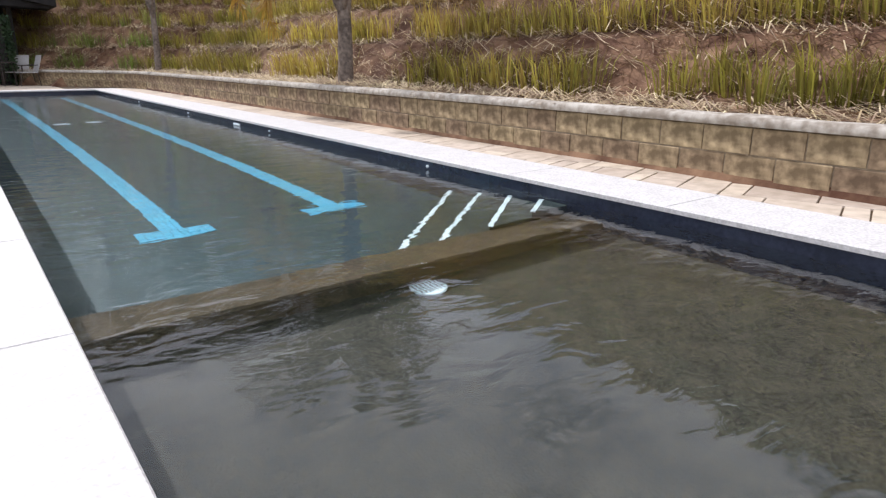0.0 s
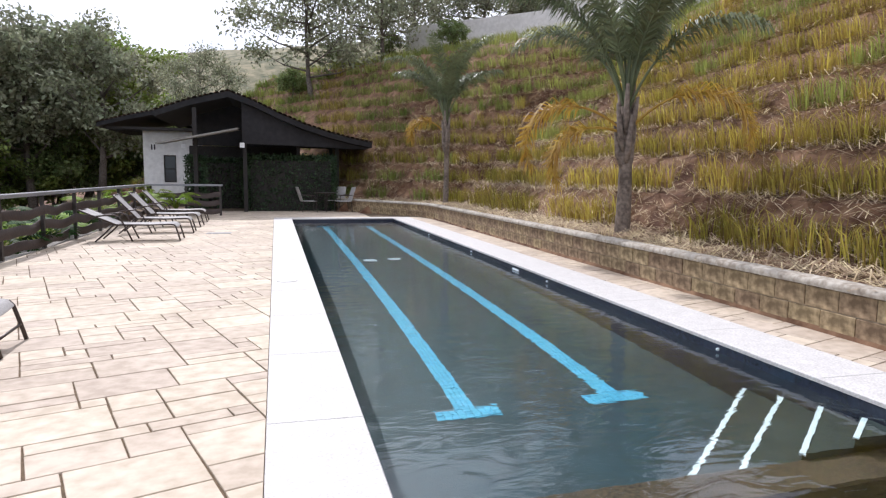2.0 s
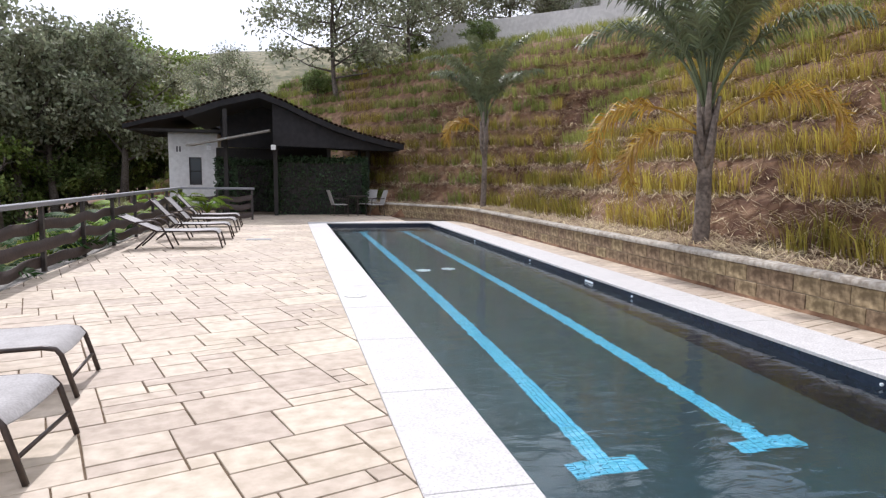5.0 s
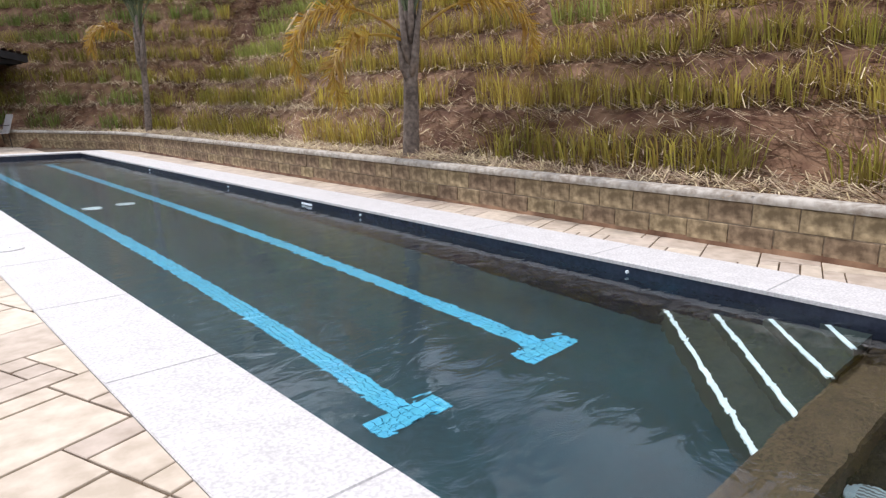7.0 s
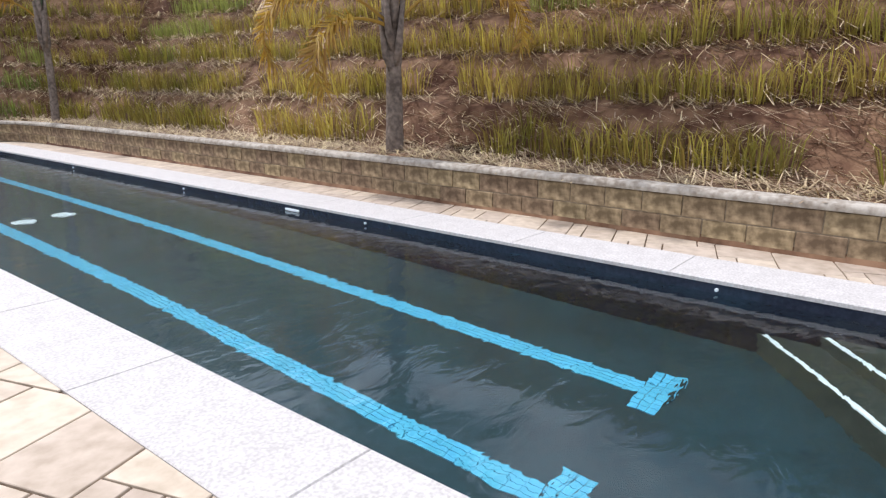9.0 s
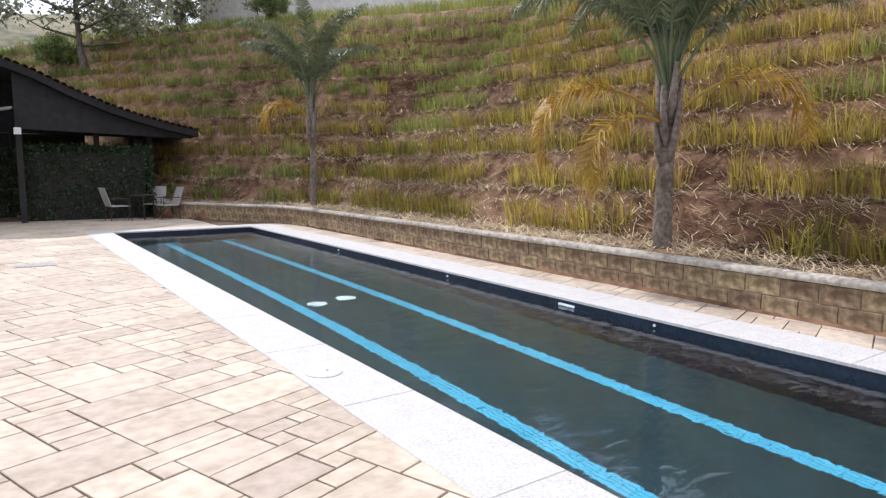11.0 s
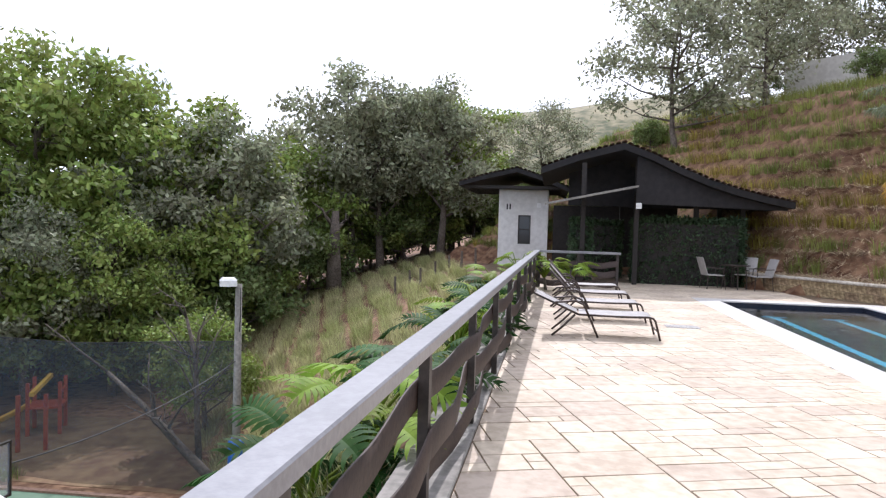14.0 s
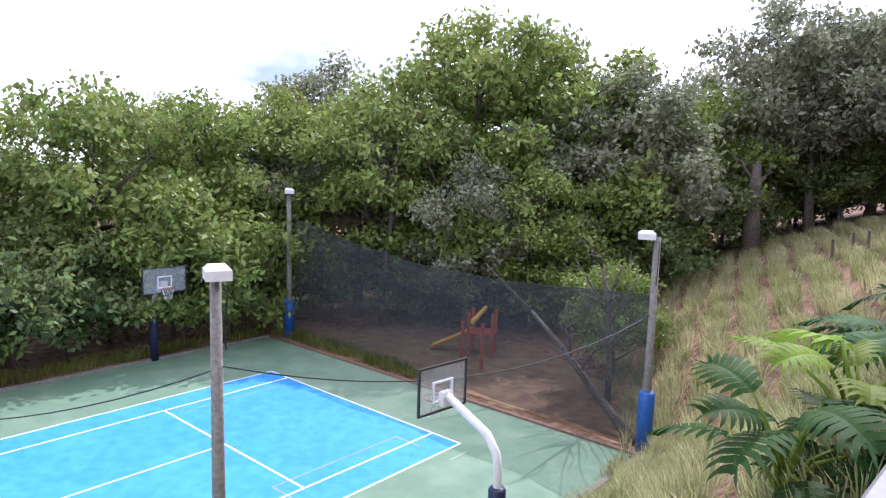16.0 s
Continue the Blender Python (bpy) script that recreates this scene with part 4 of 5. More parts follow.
make_bare("leaning leafless grey tree at the court's edge", [(-13.0, 21.6, -6.2), (-14.8, 22.3, -5.3), (-16.6, 23.0, -4.3), (-18.2, 23.4, -3.4)], 0.16, 31, 8, 1.4)
make_bare("small upright leafless grey tree on the bank", [(-14.6, 22.8, -5.8), (-14.8, 23.0, -4.2), (-15.0, 23.2, -2.6), (-15.2, 23.0, -1.4)], 0.11, 32, 16, 1.5)
make_bare("broken grey tree stump with one side branch", [(-17.1, 42.1, ground_z(-17.1, 42.1) - 0.3), (-17.15, 42.1, 0.2), (-17.1, 42.1, 2.4)], 0.55, 33, 2, 1.6)
make_bare("dead grey tree in the wood", [(-28.5, 25.0, -6.3), (-28.4, 25.3, -2.5), (-28.2, 25.6, 0.5), (-28.0, 25.6, 3.0)], 0.15, 34, 20, 2.2)

# ---- far hills and the house on the crest ----
far = Shape()
rows = []
for j in range(14):
    rows.append([(-160 + i * 12.0, 120 + j * 12.0, -12 + 61 * math.sin(min(1, j / 11) * math.pi / 2) * (0.92 + 0.08 * math.sin(i * 0.42 + 1.0)) * (0.62 + 0.38 * min(1.0, max(0.0, (i - 6) / 4))) + 2.0 * noise.noise(Vector((i * 0.5, j * 0.5, 0)))) for i in range(30)])
far.strip(rows)
structure("backdrop", far, mat("far hillside", (0.075, 0.085, 0.04), (0.27, 0.235, 0.14), 0.4, 0.95, 0.0, big=0.3), "distant dry green hillside", "hill", True)
cw = Shape()
for a, b in (((7.5, 41.0), (15.0, 33.5)), ((15.0, 33.5), (25.0, 23.5))):
    a_, b_ = Vector(a), Vector(b)
    ang = math.atan2((b_ - a_).y, (b_ - a_).x)
    za = ground_z(*a)
    cw.box(0, 0, -1.5, (b_ - a_).length, 0.2, 1.75, 0, Matrix.Translation((*a, za)) @ Matrix.Rotation(ang, 4, "Z"))
structure("boundary_wall", cw, PLASTER, "high white plastered boundary wall on the hill crest", "wall")
ch_ = thing("crest_house", "pale house with dark flat roof behind the boundary wall", "house", "", pose(20, 42, ground_z(20, 42), 0, 0, -60))
part("wall", Shape().box(-4, -3, -1, 4, 3, 4.2), PLASTER, ch_)
part("roof", Shape().box(-4.5, -3.5, 4.2, 4.5, 3.5, 4.5, 0.05), ROOF_DARK, ch_)
for k in range(3):
    part("window", Shape().box(-2.8 + k * 2.2, -3.02, 1.6, -1.6 + k * 2.2, -3.0, 3.2), GLASS, ch_)

# ---- sports court ----
CM = pose(-25.7, 17.3, COURT_Z, 0, 0, 3.2) @ Matrix.Scale(1.06, 4)


def on_court(x, y, z=0.0):
    return CM @ Vector((x, y, z))


def flat(name, x0, y0, x1, y1, z0, z1, material, label, cat):
    return structure(name, Shape().box(x0, y0, z0, x1, y1, z1, 0, CM), material, label, cat)


flat("court_surround", -4.0, -26, 12.6, 2.6, -0.2, 0.02, COURT_GREEN, "dusty green painted court surround", "court")
flat("court_surface", 0, -18.0, 8.8, 0, 0.0, 0.024, COURT_BLUE, "bright blue painted court playing surface", "court")
for a in ((0, -18, 0.06, 0), (8.74, -18, 8.8, 0), (0.06, -0.06, 8.74, 0), (1.0, -18, 1.06, -0.06), (7.74, -18, 7.8, -0.06), (1.06, -4.45, 7.74, -4.39), (4.37, -9, 4.43, -4.45)):
    flat("court_line", *a, 0.02, 0.028, LINE, "white painted court line", "court line")
for a in ((1.5, -4.0, 1.54, -0.5), (1.06, -4.1, 1.5, -4.06), (7.2, -4.9, 7.24, -0.9), (7.24, -0.94, 8.1, -0.9), (7.24, -4.9, 8.1, -4.86), (-0.9, -6, -0.3, -5.94), (-0.9, -2.0, -0.3, -1.94), (9.2, -1.0, 9.24, -0.3)):
    flat("court_line", *a, 0.02, 0.0265, GALV, "faded grey painted court line", "court line")
flat("court_kerb", 12.6, -26, 12.75, 2.75, -0.3, 0.14, CONCRETE, "low concrete kerb along the court", "kerb")
flat("court_kerb", -4.15, 2.6, 12.6, 2.75, -0.3, 0.08, mat("brown kerb", (0.16, 0.09, 0.06), (0.26, 0.16, 0.11), 8), "low reddish kerb at the court's end", "kerb")
flat("court_kerb", -4.15, -26, -4.0, 2.6, -0.3, 0.10, CONCRETE, "low concrete kerb on the far side of the court", "kerb")
flat("play_ground", -2.0, 3.2, 12.0, 9.0, -0.3, 0.015, mat("play area soil", (0.14, 0.08, 0.045), (0.24, 0.17, 0.09), 2, 0.95, 0.4, dist=0.03), "bare reddish soil of the play area", "ground")


def light_pole(label, x, y, h, r, turn, pad, heads=1):
    p = thing("light_pole", label, "light pole", "court light poles", pose(x, y, COURT_Z, 0, 0, turn))
    part("pole", Shape().tube([(0, 0, -0.2), (0, 0, h * 0.5), (0, 0, h)], [r, r * 0.88, r * 0.75], 14), CONCRETE, p, "grey concrete pole", True)
    hd = part("floodlight", Shape().box(-0.2, -0.5, h - 0.05, 0.2, -0.05, h + 0.18, 0.07), WHITE_PAINT, p, "white floodlight housing")
    part("bracket", Shape().tube([(0, 0, h - 0.12), (0, -0.1, h - 0.02)], 0.03, 8), GALV, hd)
    part("lens", Shape().box(-0.11, -0.38, h - 0.068, 0.11, -0.09, h - 0.052, 0.0), GLASS, hd)
    if pad:
        part("pad", Shape().tube([(0, 0, 0), (0, 0, 1.75), (0, 0, 1.8)], [r + 0.1, r + 0.1, r + 0.06], 16), PAD, p, "blue protective pad", True)
    part("cable", Shape().tube([(r * 0.9, 0.05, h - 0.1), (r * 1.6, 0.05, h - 0.4), (r * 1.0, 0.05, h - 0.9), (r * 1.3, 0.03, h - 1.3)], 0.012, 6), CABLE, p, "loose black cable", True)


light_pole("grey court light pole with blue padded foot", -29.6, 20.55, 6.6, 0.13, 60, True)
light_pole("grey court light pole with blue padded foot by the bank", -12.55, 21.2, 6.1, 0.12, -60, True)
light_pole("grey concrete court light pole with white floodlight", -14.42, 9.52, 6.0, 0.12, 70, False)


def hoop(label, x, y, turn, pad_mat, reach, arm_mat, bw):
    h = thing("basketball_hoop", label, "basketball hoop", "basketball hoops", pose(x, y, COURT_Z, 0, 0, turn))
    part("pole", Shape().tube([(0, 0, -0.1), (0, 0, 2.1), (0.06, 0, 2.45), (0.3, 0, 2.75), (reach - 0.15, 0, 3.2)], 0.085, 12), arm_mat, h, "white bent steel pole", True)
    part("pad", Shape().tube([(0, 0, 0), (0, 0, 1.75), (0, 0, 1.8)], [0.17, 0.17, 0.13], 14), pad_mat, h, "padded pole sleeve", True)
    bd = part("backboard", Shape().box(reach, -bw / 2, 2.85, reach + 0.02, bw / 2, 3.85), ACRYLIC, h, "clear scuffed backboard")
    for a in ((-bw / 2, 2.85, bw / 2, 2.89), (-bw / 2, 3.81, bw / 2, 3.85), (-bw / 2, 2.89, -bw / 2 + 0.04, 3.81), (bw / 2 - 0.04, 2.89, bw / 2, 3.81), (-0.28, 3.05, 0.28, 3.09), (-0.28, 3.46, 0.28, 3.5), (-0.28, 3.09, -0.24, 3.46), (0.24, 3.09, 0.28, 3.46)):
        part("frame", Shape().box(reach - 0.015, a[0], a[1], reach + 0.035, a[2], a[3], 0.004), STEEL_DARK if a[2] - a[0] > bw * 0.9 or abs(a[0]) > 0.5 else WHITE_PAINT, bd)
    part("bracket", Shape().box(reach - 0.16, -0.14, 3.0, reach - 0.016, 0.14, 3.3, 0.02), arm_mat, h)
    ring = [(reach + 0.27 + 0.22 * math.cos(a), 0.22 * math.sin(a), 3.05) for a in np.linspace(0, 2 * math.pi, 21)]
    rim = part("rim", Shape().tube(ring, 0.012, 6, False), RED, h, "red steel rim", True)
    net = Shape()
    for k in range(12):
        a = k * math.pi / 6
        net.tube([(reach + 0.27 + r_ * math.cos(a + tw), r_ * math.sin(a + tw), z) for r_, z, tw in ((0.22, 3.05, 0), (0.16, 2.85, 0.3), (0.12, 2.65, 0.6))], 0.006, 4)
    part("net", net, WHITE_PAINT, rim)


hoop("basketball hoop with clear board and navy pad on the far side", -29.87, 14.6, 3.2, PAD_NAVY, 1.0, WHITE_PAINT, 1.7)
hoop("basketball hoop with white bent pole seen from behind", -11.9, 13.85, 178, PAD_NAVY, 1.55, WHITE_PAINT, 1.35)

# slack perimeter cable and shade net
def net_material():
    m = bpy.data.materials.new("shade net")
    m.use_nodes = True
    n, l = m.node_tree.nodes, m.node_tree.links
    n["Principled BSDF"].inputs["Base Color"].default_value = (0.05, 0.055, 0.06, 1)
    n["Principled BSDF"].inputs["Roughness"].default_value = 0.9
    t = n.new("ShaderNodeBsdfTransparent")
    mx_ = n.new("ShaderNodeMixShader")
    mx_.inputs["Fac"].default_value = 0.5
    l.new(n["Principled BSDF"].outputs[0], mx_.inputs[1])
    l.new(t.outputs[0], mx_.inputs[2])
    l.new(mx_.outputs[0], n["Material Output"].inputs["Surface"])
    return m


NET = net_material()
nt = thing("ball_net", "dark fine ball net sagging between two light poles", "net")
s = Shape()
rows = []
for k in range(25):
    t = k / 24
    x, y = -29.5 + 16.9 * t, 20.8 + 0.6 * t
    top = -0.8 - 0.9 * t - 0.7 * math.sin(t * math.pi)
    rows.append([(x, y + 0.1 * math.sin(k), COURT_Z + 0.1 + (top - COURT_Z - 0.1) * q) for q in np.linspace(0, 1, 5)])
s.strip(rows)
part("mesh", s, NET, nt)
part("edge_rope", Shape().tube([r_[-1] for r_ in rows], 0.012, 5), CABLE, nt)


def slack(label, a, b, sag, r):
    a, b = Vector(a), Vector(b)
    pts = [a.lerp(b, t) - Vector((0, 0, sag * 4 * t * (1 - t))) for t in np.linspace(0, 1, 17)]
    c = thing("cable", label, "cable", "cables")
    part("strand", Shape().tube(pts, r, 5), CABLE, c)


slack("thin black cable slung between the court poles", (-14.35, 9.6, -1.75), (-12.55, 21.2, -2.2), 0.9, 0.014)
slack("thin black cable slung from the concrete pole", (-14.35, 9.6, -1.75), (-24.5, 4.0, -3.6), 0.8, 0.014)
slack("thin black cable across the far side", (-29.6, 20.55, -0.4), (-34.0, 4.0, -0.3), 0.9, 0.012)

# ---- playground ----
pg = thing("playground_slide", "small red timber play tower with yellow slide", "slide", "", pose(-22.0, 25.2, ground_z(-22, 25.2), 0, 0, -60))
for sx, sy in ((-0.5, -0.5), (0.5, -0.5), (-0.5, 0.5), (0.5, 0.5), (2.2, -0.4), (2.2, 0.4)):
    part("post", Shape().box(sx - 0.06, sy - 0.06, 0, sx + 0.06, sy + 0.06, 1.9, 0.01), RED, pg)
part("platform", Shape().box(-0.55, -0.55, 0.95, 0.55, 0.55, 1.02, 0.01), RED, pg)
for yy in (-0.5, 0.5):
    part("guard_rail", Shape().box(-0.5, yy - 0.03, 1.45, 0.5, yy + 0.03, 1.55, 0.01), RED, pg)
part("cross_beam", Shape().box(-0.6, -0.07, 1.85, 2.3, 0.07, 2.0, 0.02), YELLOW, pg)
sl = Shape()
rows = []
for t in np.linspace(0, 1, 10):
    y, z = -0.55 - 1.7 * t, 1.0 - 0.92 * t ** 0.85
    rows.append([(-0.25, y, z + 0.14), (-0.2, y, z), (0.2, y, z), (0.25, y, z + 0.14)])
sl.strip(rows)
sl.strip([[(x, y, z - 0.03) for x, y, z in r_] for r_ in rows][::-1])
part("chute", sl, YELLOW, pg, "yellow slide chute", True)

# ---- philodendrons along the railing ----
def lobed_leaf(name, material):
    s = Shape()
    n = 9
    rib = [Vector((0, 0.9 * t, 0.12 * math.sin(t * 2.0) - 0.28 * t * t)) for t in np.linspace(0, 1, n + 1)]
    for i in range(n):
        a, b = rib[i], rib[i + 1]
        t = (i + 0.5) / n
        reach = 0.40 * math.sin(math.pi * (0.16 + 0.78 * t)) ** 0.8
        core_w = 0.07 * (1 - t * 0.5)
        for sg in (-1, 1):
            fwd = 0.05 + 0.16 * t
            e1 = a.lerp(b, 0.5) + Vector((sg * core_w, 0.0, 0.012))
            p0, p1 = a + Vector((sg * core_w, 0.01, 0.012)), b + Vector((sg * core_w, 0.0, 0.012))
            s.add([a, p0, p1, b], [(0, 1, 2, 3)])
            m0 = a + Vector((sg * reach * 0.55, fwd * 0.5, 0.02))
            m1 = b + Vector((sg * reach * 0.55, fwd * 0.5 + 0.015, 0.02))
            q0 = a + Vector((sg * reach * 0.88, fwd + 0.01, -0.03))
            q1 = b + Vector((sg * reach * 0.88, fwd - 0.005, -0.03))
            tip = a.lerp(b, 0.6) + Vector((sg * reach * 1.05, fwd * 1.25, -0.085))
            s.add([p0, p1, m1.lerp(m0, 0.12), m0.lerp(m1, 0.10), q1.lerp(q0, 0.18), q0.lerp(q1, 0.15), tip], [(0, 1, 2, 3), (3, 2, 4, 5), (5, 4, 6)])
    return s.mesh(name, material, True)


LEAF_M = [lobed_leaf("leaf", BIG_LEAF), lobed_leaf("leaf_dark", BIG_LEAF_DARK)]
rs = random.Random(77)


def philodendron(x, y, z, size, dark, n=11):
    pl = thing("philodendron", "dark glossy split-leaf philodendron outside the railing" if dark else "bright yellow-green split-leaf philodendron outside the railing", "plant", "philodendrons", pose(x, y, z))
    zg = ground_z(x, y) - z
    part("trunk", Shape().tube([(0.1, 0.05, zg - 0.1), (0.04, 0, zg * 0.5), (0, 0, 0.02)], [0.05, 0.045, 0.03], 8), BARK, pl, "", True)
    for k in range(n):
        a = k * 2.39996 + rs.uniform(-0.3, 0.3)
        el = rs.uniform(0.5, 1.3)
        ln = size * rs.uniform(0.5, 0.9)
        h = Vector((math.cos(a), math.sin(a), 0))
        tip = h * math.cos(el) * ln + Vector((0, 0, math.sin(el) * ln))
        part("stem", Shape().tube([(0, 0, -0.05), tip * 0.5 + Vector((0, 0, 0.06)), tip], [0.022, 0.016, 0.01], 6), BIG_LEAF, pl, "", True)
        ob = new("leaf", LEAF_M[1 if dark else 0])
        ob.parent = pl
        sc = size * rs.uniform(0.55, 0.85)
        ob.matrix_basis = Matrix.Translation(tip) @ Matrix.Rotation(a - math.pi / 2, 4, "Z") @ Matrix.Rotation(rs.uniform(-0.5, 0.35), 4, "X") @ Matrix.Rotation(rs.uniform(-0.4, 0.4), 4, "Y") @ Matrix.Scale(sc, 4)
    return pl


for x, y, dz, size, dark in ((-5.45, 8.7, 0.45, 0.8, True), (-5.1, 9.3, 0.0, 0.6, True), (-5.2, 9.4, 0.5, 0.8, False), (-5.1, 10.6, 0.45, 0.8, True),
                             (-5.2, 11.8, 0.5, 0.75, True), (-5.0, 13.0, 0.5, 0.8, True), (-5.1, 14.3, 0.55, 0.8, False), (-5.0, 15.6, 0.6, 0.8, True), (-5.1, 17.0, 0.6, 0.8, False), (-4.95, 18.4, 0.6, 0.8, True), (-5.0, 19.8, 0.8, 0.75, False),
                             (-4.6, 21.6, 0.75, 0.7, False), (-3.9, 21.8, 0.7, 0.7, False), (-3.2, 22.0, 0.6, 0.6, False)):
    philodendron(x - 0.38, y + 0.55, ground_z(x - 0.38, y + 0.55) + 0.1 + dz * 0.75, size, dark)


# ---- grasses ----
def tufts(places, height, blades, spread, rs_, lean=(0.0, 0.0)):
    """Narrow bent blades in tufts at the places."""
    p = np.repeat(np.asarray(places, float), blades, axis=0)
    n = len(p)
    a = rs_.uniform(0, 2 * math.pi, n)
    r = rs_.uniform(0, 1, n) ** 0.7
    d = np.column_stack([np.cos(a), np.sin(a), np.zeros(n)])
    base = p + d * (r * spread)[:, None]
    hh = height * rs_.uniform(0.45, 1.2, n)
    out = d * (hh * (0.12 + 0.45 * r * rs_.uniform(0.4, 1.3, n)))[:, None] + np.column_stack([lean[0] * hh, lean[1] * hh, np.zeros(n)])
    up = np.array([0, 0, 1.0])
    midp = base + out * 0.35 + up * (hh * 0.62)[:, None]
    tip = base + out + up * (hh * rs_.uniform(0.75, 1.0, n))[:, None]
    w = np.column_stack([-np.sin(a + 0.7), np.cos(a + 0.7), np.zeros(n)]) * (0.004 + 0.009 * height)
    vs = np.stack([base - w, base + w, midp + w * 0.8, midp - w * 0.8, tip], 1).reshape(-1, 3)
    fs = []
    for i in range(n):
        k = 5 * i
        fs.append((k, k + 1, k + 2, k + 3))
        fs.append((k + 3, k + 2, k + 4))
    return vs.tolist(), fs


rng = np.random.RandomState(9)
spots, spots2 = [], []
for row in range(30):
    d = 1.05 + row * ROWS
    step = 0.14 if row < 10 else 0.45
    for y in np.arange(-8, 46, step):
        if row >= 10 and rng.rand() < 0.2:
            continue
        yy = y + rng.uniform(-0.1, 0.1)
        x = hill_foot(yy) + d - 0.12 * smooth_noise(hill_foot(yy) + d, yy, 6.0) + rng.normal() * 0.10
        gap = smooth_noise(x, yy, 1.6, 9.0)
        if gap < (-0.28 if row < 2 else -0.38) and row < 6:
            continue
        (spots2 if (smooth_noise(x, yy, 5.0, 4.0) + 0.05 * (row - 5) + 0.02 * (yy - 14)) > 0.02 else spots).append((x, yy, ground_z(x, yy) - 0.02))
stuff("hill_grass", Shape().add(*tufts(spots, 0.52, 26, 0.19, rng)), GRASS, "rows of yellowing vetiver grass tufts on the terraced slope", "grass")
stuff("hill_grass", Shape().add(*tufts(spots2, 0.52, 26, 0.2, rng)), GRASS_GREEN, "rows of greener grass tufts higher on the slope", "grass")
spots = []
for k in range(15000):
    d, y = rng.uniform(0.1, 8.5), rng.uniform(-6, 30)
    x = hill_foot(y) + d
    spots.append((x, y, ground_z(x, y) - 0.005))
n = len(spots) * 9
p = np.repeat(np.array(spots), 9, axis=0) + np.column_stack([rng.normal(scale=0.13, size=n), rng.normal(scale=0.13, size=n), rng.uniform(0.0, 0.07, n)])
a = rng.uniform(0, math.pi, n)
d = np.column_stack([np.cos(a), np.sin(a), rng.uniform(-0.25, 0.45, n)]) * rng.uniform(0.08, 0.2, n)[:, None]
w = np.column_stack([-np.sin(a), np.cos(a), np.zeros(n)]) * 0.006
vs = np.stack([p - d - w, p - d + w, p + d + w, p + d - w], 1).reshape(-1, 3)
stuff("straw_mulch", Shape().add(vs.tolist(), [(4 * i, 4 * i + 1, 4 * i + 2, 4 * i + 3) for i in range(n)]), STRAW, "dry cut straw lying between the grass rows", "mulch")

spots = []
for k in range(9500):
    y = rng.uniform(3, 46)
    bt = bank_top(y)
    toe = 6.9 + 0.5 * max(0.0, y - 20)
    q = rng.uniform(0, 1)
    x = bt - 0.3 - q * (toe + 0.3)
    row_ = (x * 0.94 + y * 0.33 + 0.25 * smooth_noise(x, y, 4.0, 2.0)) / 1.1
    if abs(row_ - round(row_)) > 0.29 or (x > -13.4 and y < 19 and x < -11.7):
        continue
    spots.append((x, y, ground_z(x, y) - 0.03))
stuff("bank_grass", Shape().add(*tufts(spots, 0.58, 26, 0.2, rng, (-0.1, 0.0))), BANK_GRASS, "tall green and straw-tipped grass in rows down the bank", "grass")
spots = [(*(on_court(-4.9 + rng.uniform(-0.5, 0.4), rng.uniform(-24, 3.0)).xy), COURT_Z) for k in range(420)] + [(*(on_court(rng.uniform(-4.5, 6), 3.2 + rng.uniform(-0.1, 0.6)).xy), COURT_Z) for k in range(260)]
stuff("verge_grass", Shape().add(*tufts(spots, 0.45, 18, 0.25, rng)), GRASS_GREEN, "strip of yellow-green grass along the court", "grass")

# ---- paving ----
PAVE = radians(19)


def clip(poly, nx_, ny_, c):
    """Keeps the part of a polygon with nx*x + ny*y <= c."""
    out = []
    for i, p in enumerate(poly):
        q = poly[(i + 1) % len(poly)]
        dp, dq = nx_ * p[0] + ny_ * p[1] - c, nx_ * q[0] + ny_ * q[1] - c
        if dp <= 0:
            out.append(p)
        if dp * dq < 0:
            t = dp / (dp - dq)
            out.append((p[0] + (q[0] - p[0]) * t, p[1] + (q[1] - p[1]) * t))
    return out


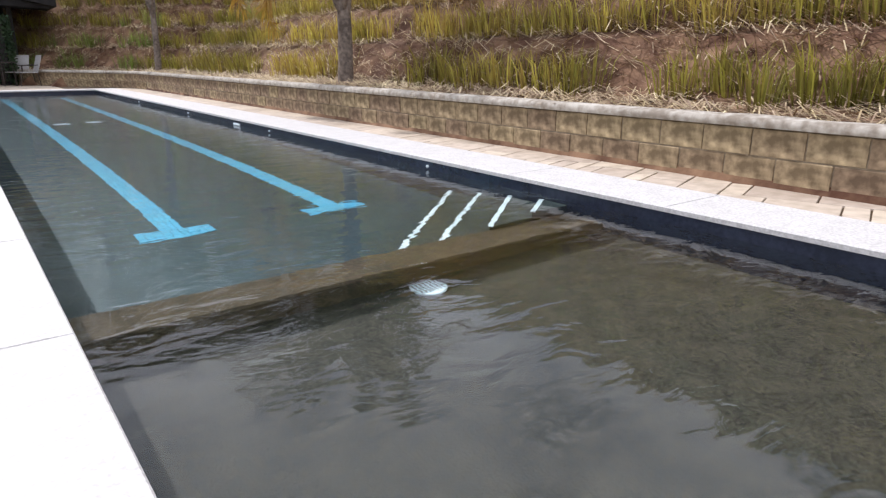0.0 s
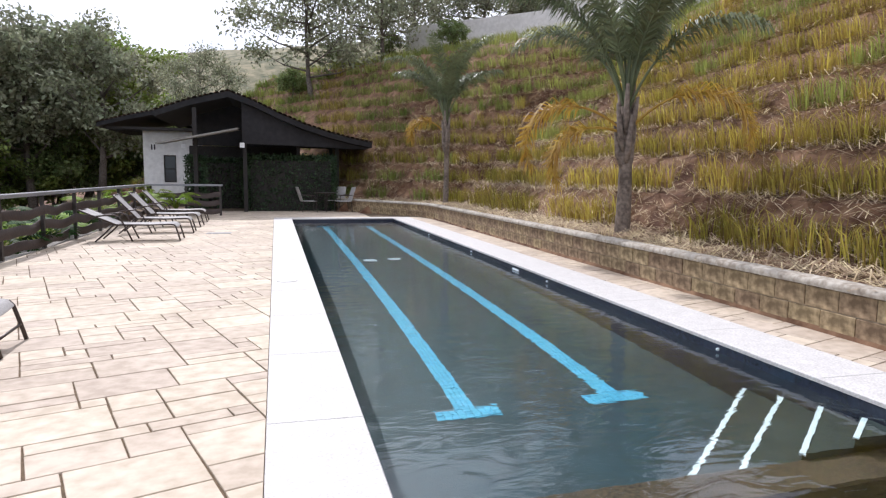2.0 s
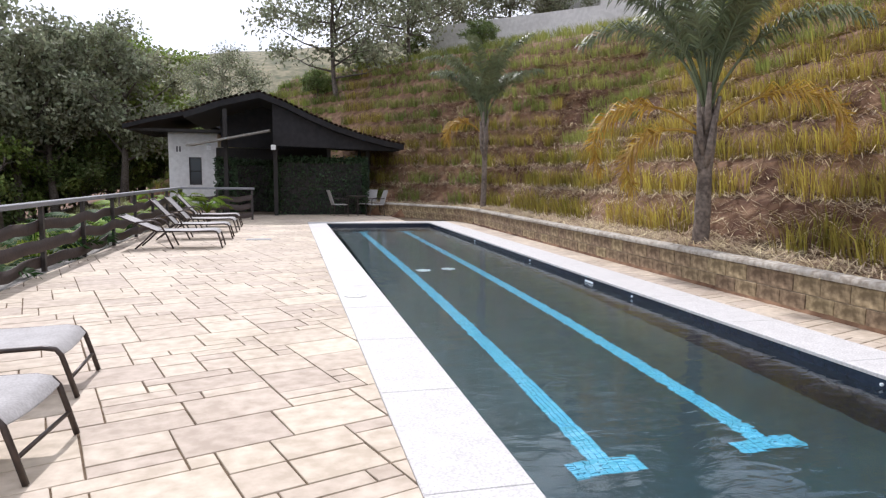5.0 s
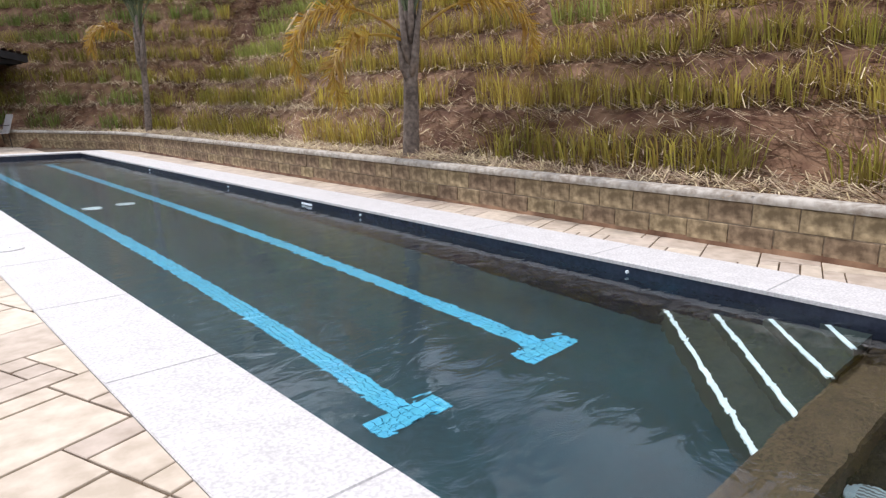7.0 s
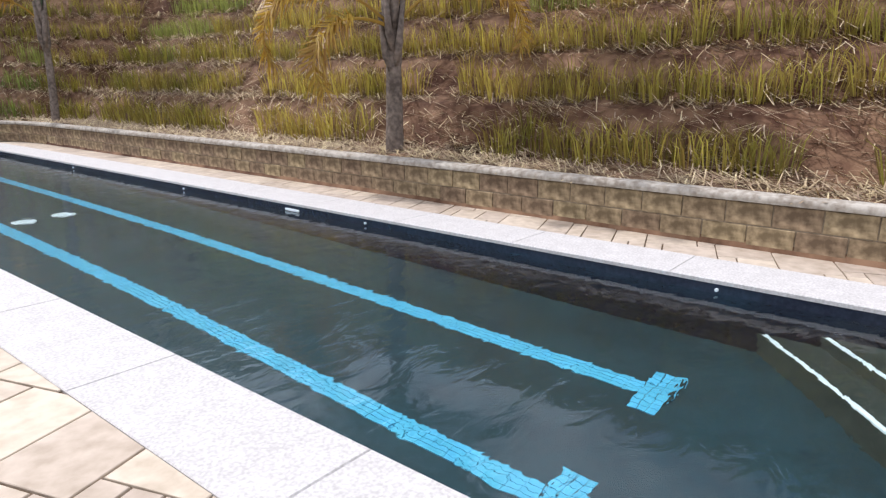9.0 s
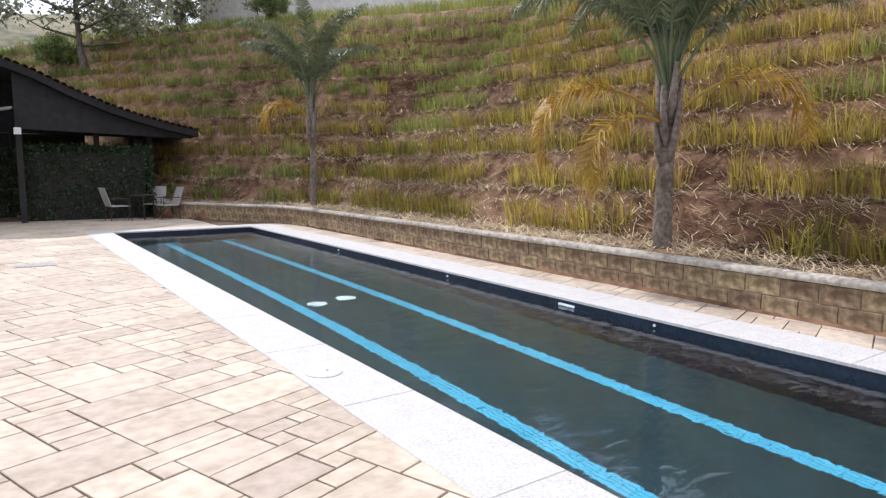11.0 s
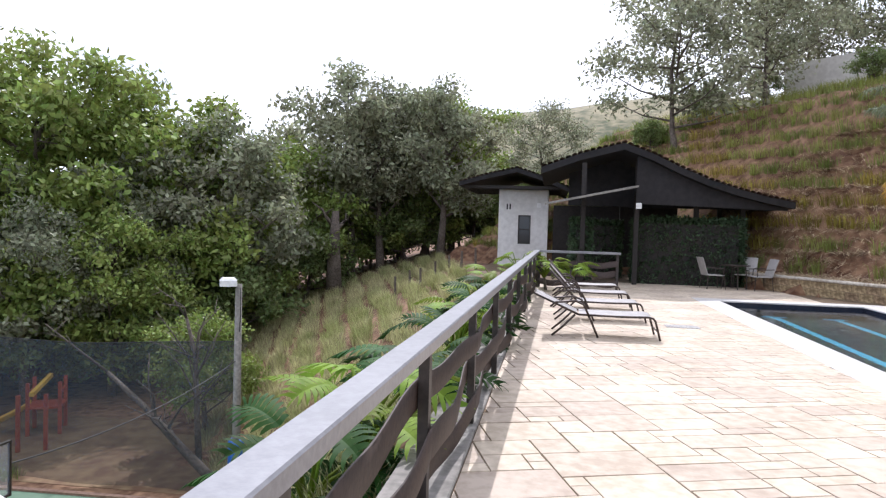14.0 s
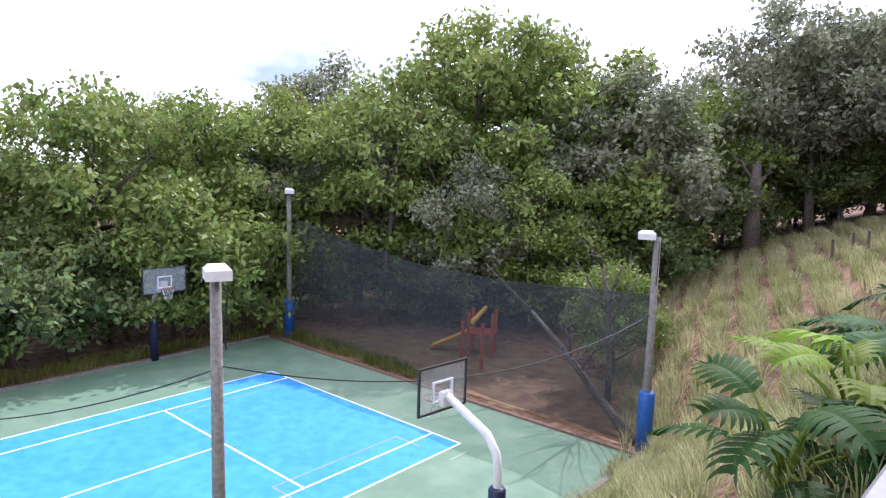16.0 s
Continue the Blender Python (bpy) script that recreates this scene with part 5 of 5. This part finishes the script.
def pave(name, x0, y0, x1, y1, near, label, seed, cut=()):
    rr = random.Random(seed)
    base = bpy.data.objects[name]
    u, v = (math.cos(PAVE), math.sin(PAVE)), (-math.sin(PAVE), math.cos(PAVE))
    cell = 0.15
    R = int(math.hypot(x1 - x0, y1 - y0) / cell / 2) + 6
    cx, cy = (x0 + x1) / 2, (y0 + y1) / 2
    taken = set()
    rest = Shape()
    sizes = [(4, 3), (3, 3), (4, 2), (3, 2), (2, 2), (3, 1), (4, 3), (3, 2), (2, 1), (5, 3), (4, 1)]
    for j in range(-R, R):
        for i in range(-R, R):
            if (i, j) in taken:
                continue
            px, py = cx + (i * u[0] + j * v[0]) * cell, cy + (i * u[1] + j * v[1]) * cell
            if not (x0 - 1 < px < x1 + 1 and y0 - 1 < py < y1 + 1):
                continue
            rr.shuffle(sizes)
            for w, h in sizes + [(2, 1), (1, 1)]:
                cells = [(i + a, j + b) for a in range(w) for b in range(h)]
                if not any(c in taken for c in cells):
                    break
            taken.update(cells)
            g_ = 0.006
            corners = [(i * cell + g_, j * cell + g_), ((i + w) * cell - g_, j * cell + g_), ((i + w) * cell - g_, (j + h) * cell - g_), (i * cell + g_, (j + h) * cell - g_)]
            poly = [(cx + a * u[0] + b * v[0] + rr.uniform(-0.003, 0.003), cy + a * u[1] + b * v[1] + rr.uniform(-0.003, 0.003)) for a, b in corners]
            for nx_, ny_, c in ((-1, 0, -x0), (1, 0, x1), (0, -1, -y0), (0, 1, y1), *cut):
                poly = clip(poly, nx_, ny_, c)
                if len(poly) < 3:
                    break
            if len(poly) < 3:
                continue
            area = abs(sum(poly[k][0] * poly[(k + 1) % len(poly)][1] - poly[(k + 1) % len(poly)][0] * poly[k][1] for k in range(len(poly)))) / 2
            if area < 0.002:
                continue
            z = rr.uniform(-0.0015, 0.0015)
            if near[0] < poly[0][1] < near[1]:
                part("paving_stone", Shape().prism(poly, -0.02, z, 0.003), STONE, base)
            else:
                rest.prism(poly, -0.02, z, 0.003)
    stuff("paving_stones", rest, STONE_FAR, label, "", base)


pave("deck_base", -4.63, POOL_S - 3.5, -0.554, 26.0, (3.0, 12.5), "cream irregular paving stones of the deck", 1)
pave("deck_base_end", -0.575, POOL_N + 0.505, 2.6, 26.0, (0, -1), "cream irregular paving stones at the far end", 2)
pave("walk_base", POOL_W + 0.625, POOL_S - 3.5, 4.46, POOL_N + 0.5, (2.0, 8.0), "cream irregular paving stones by the wall", 3)
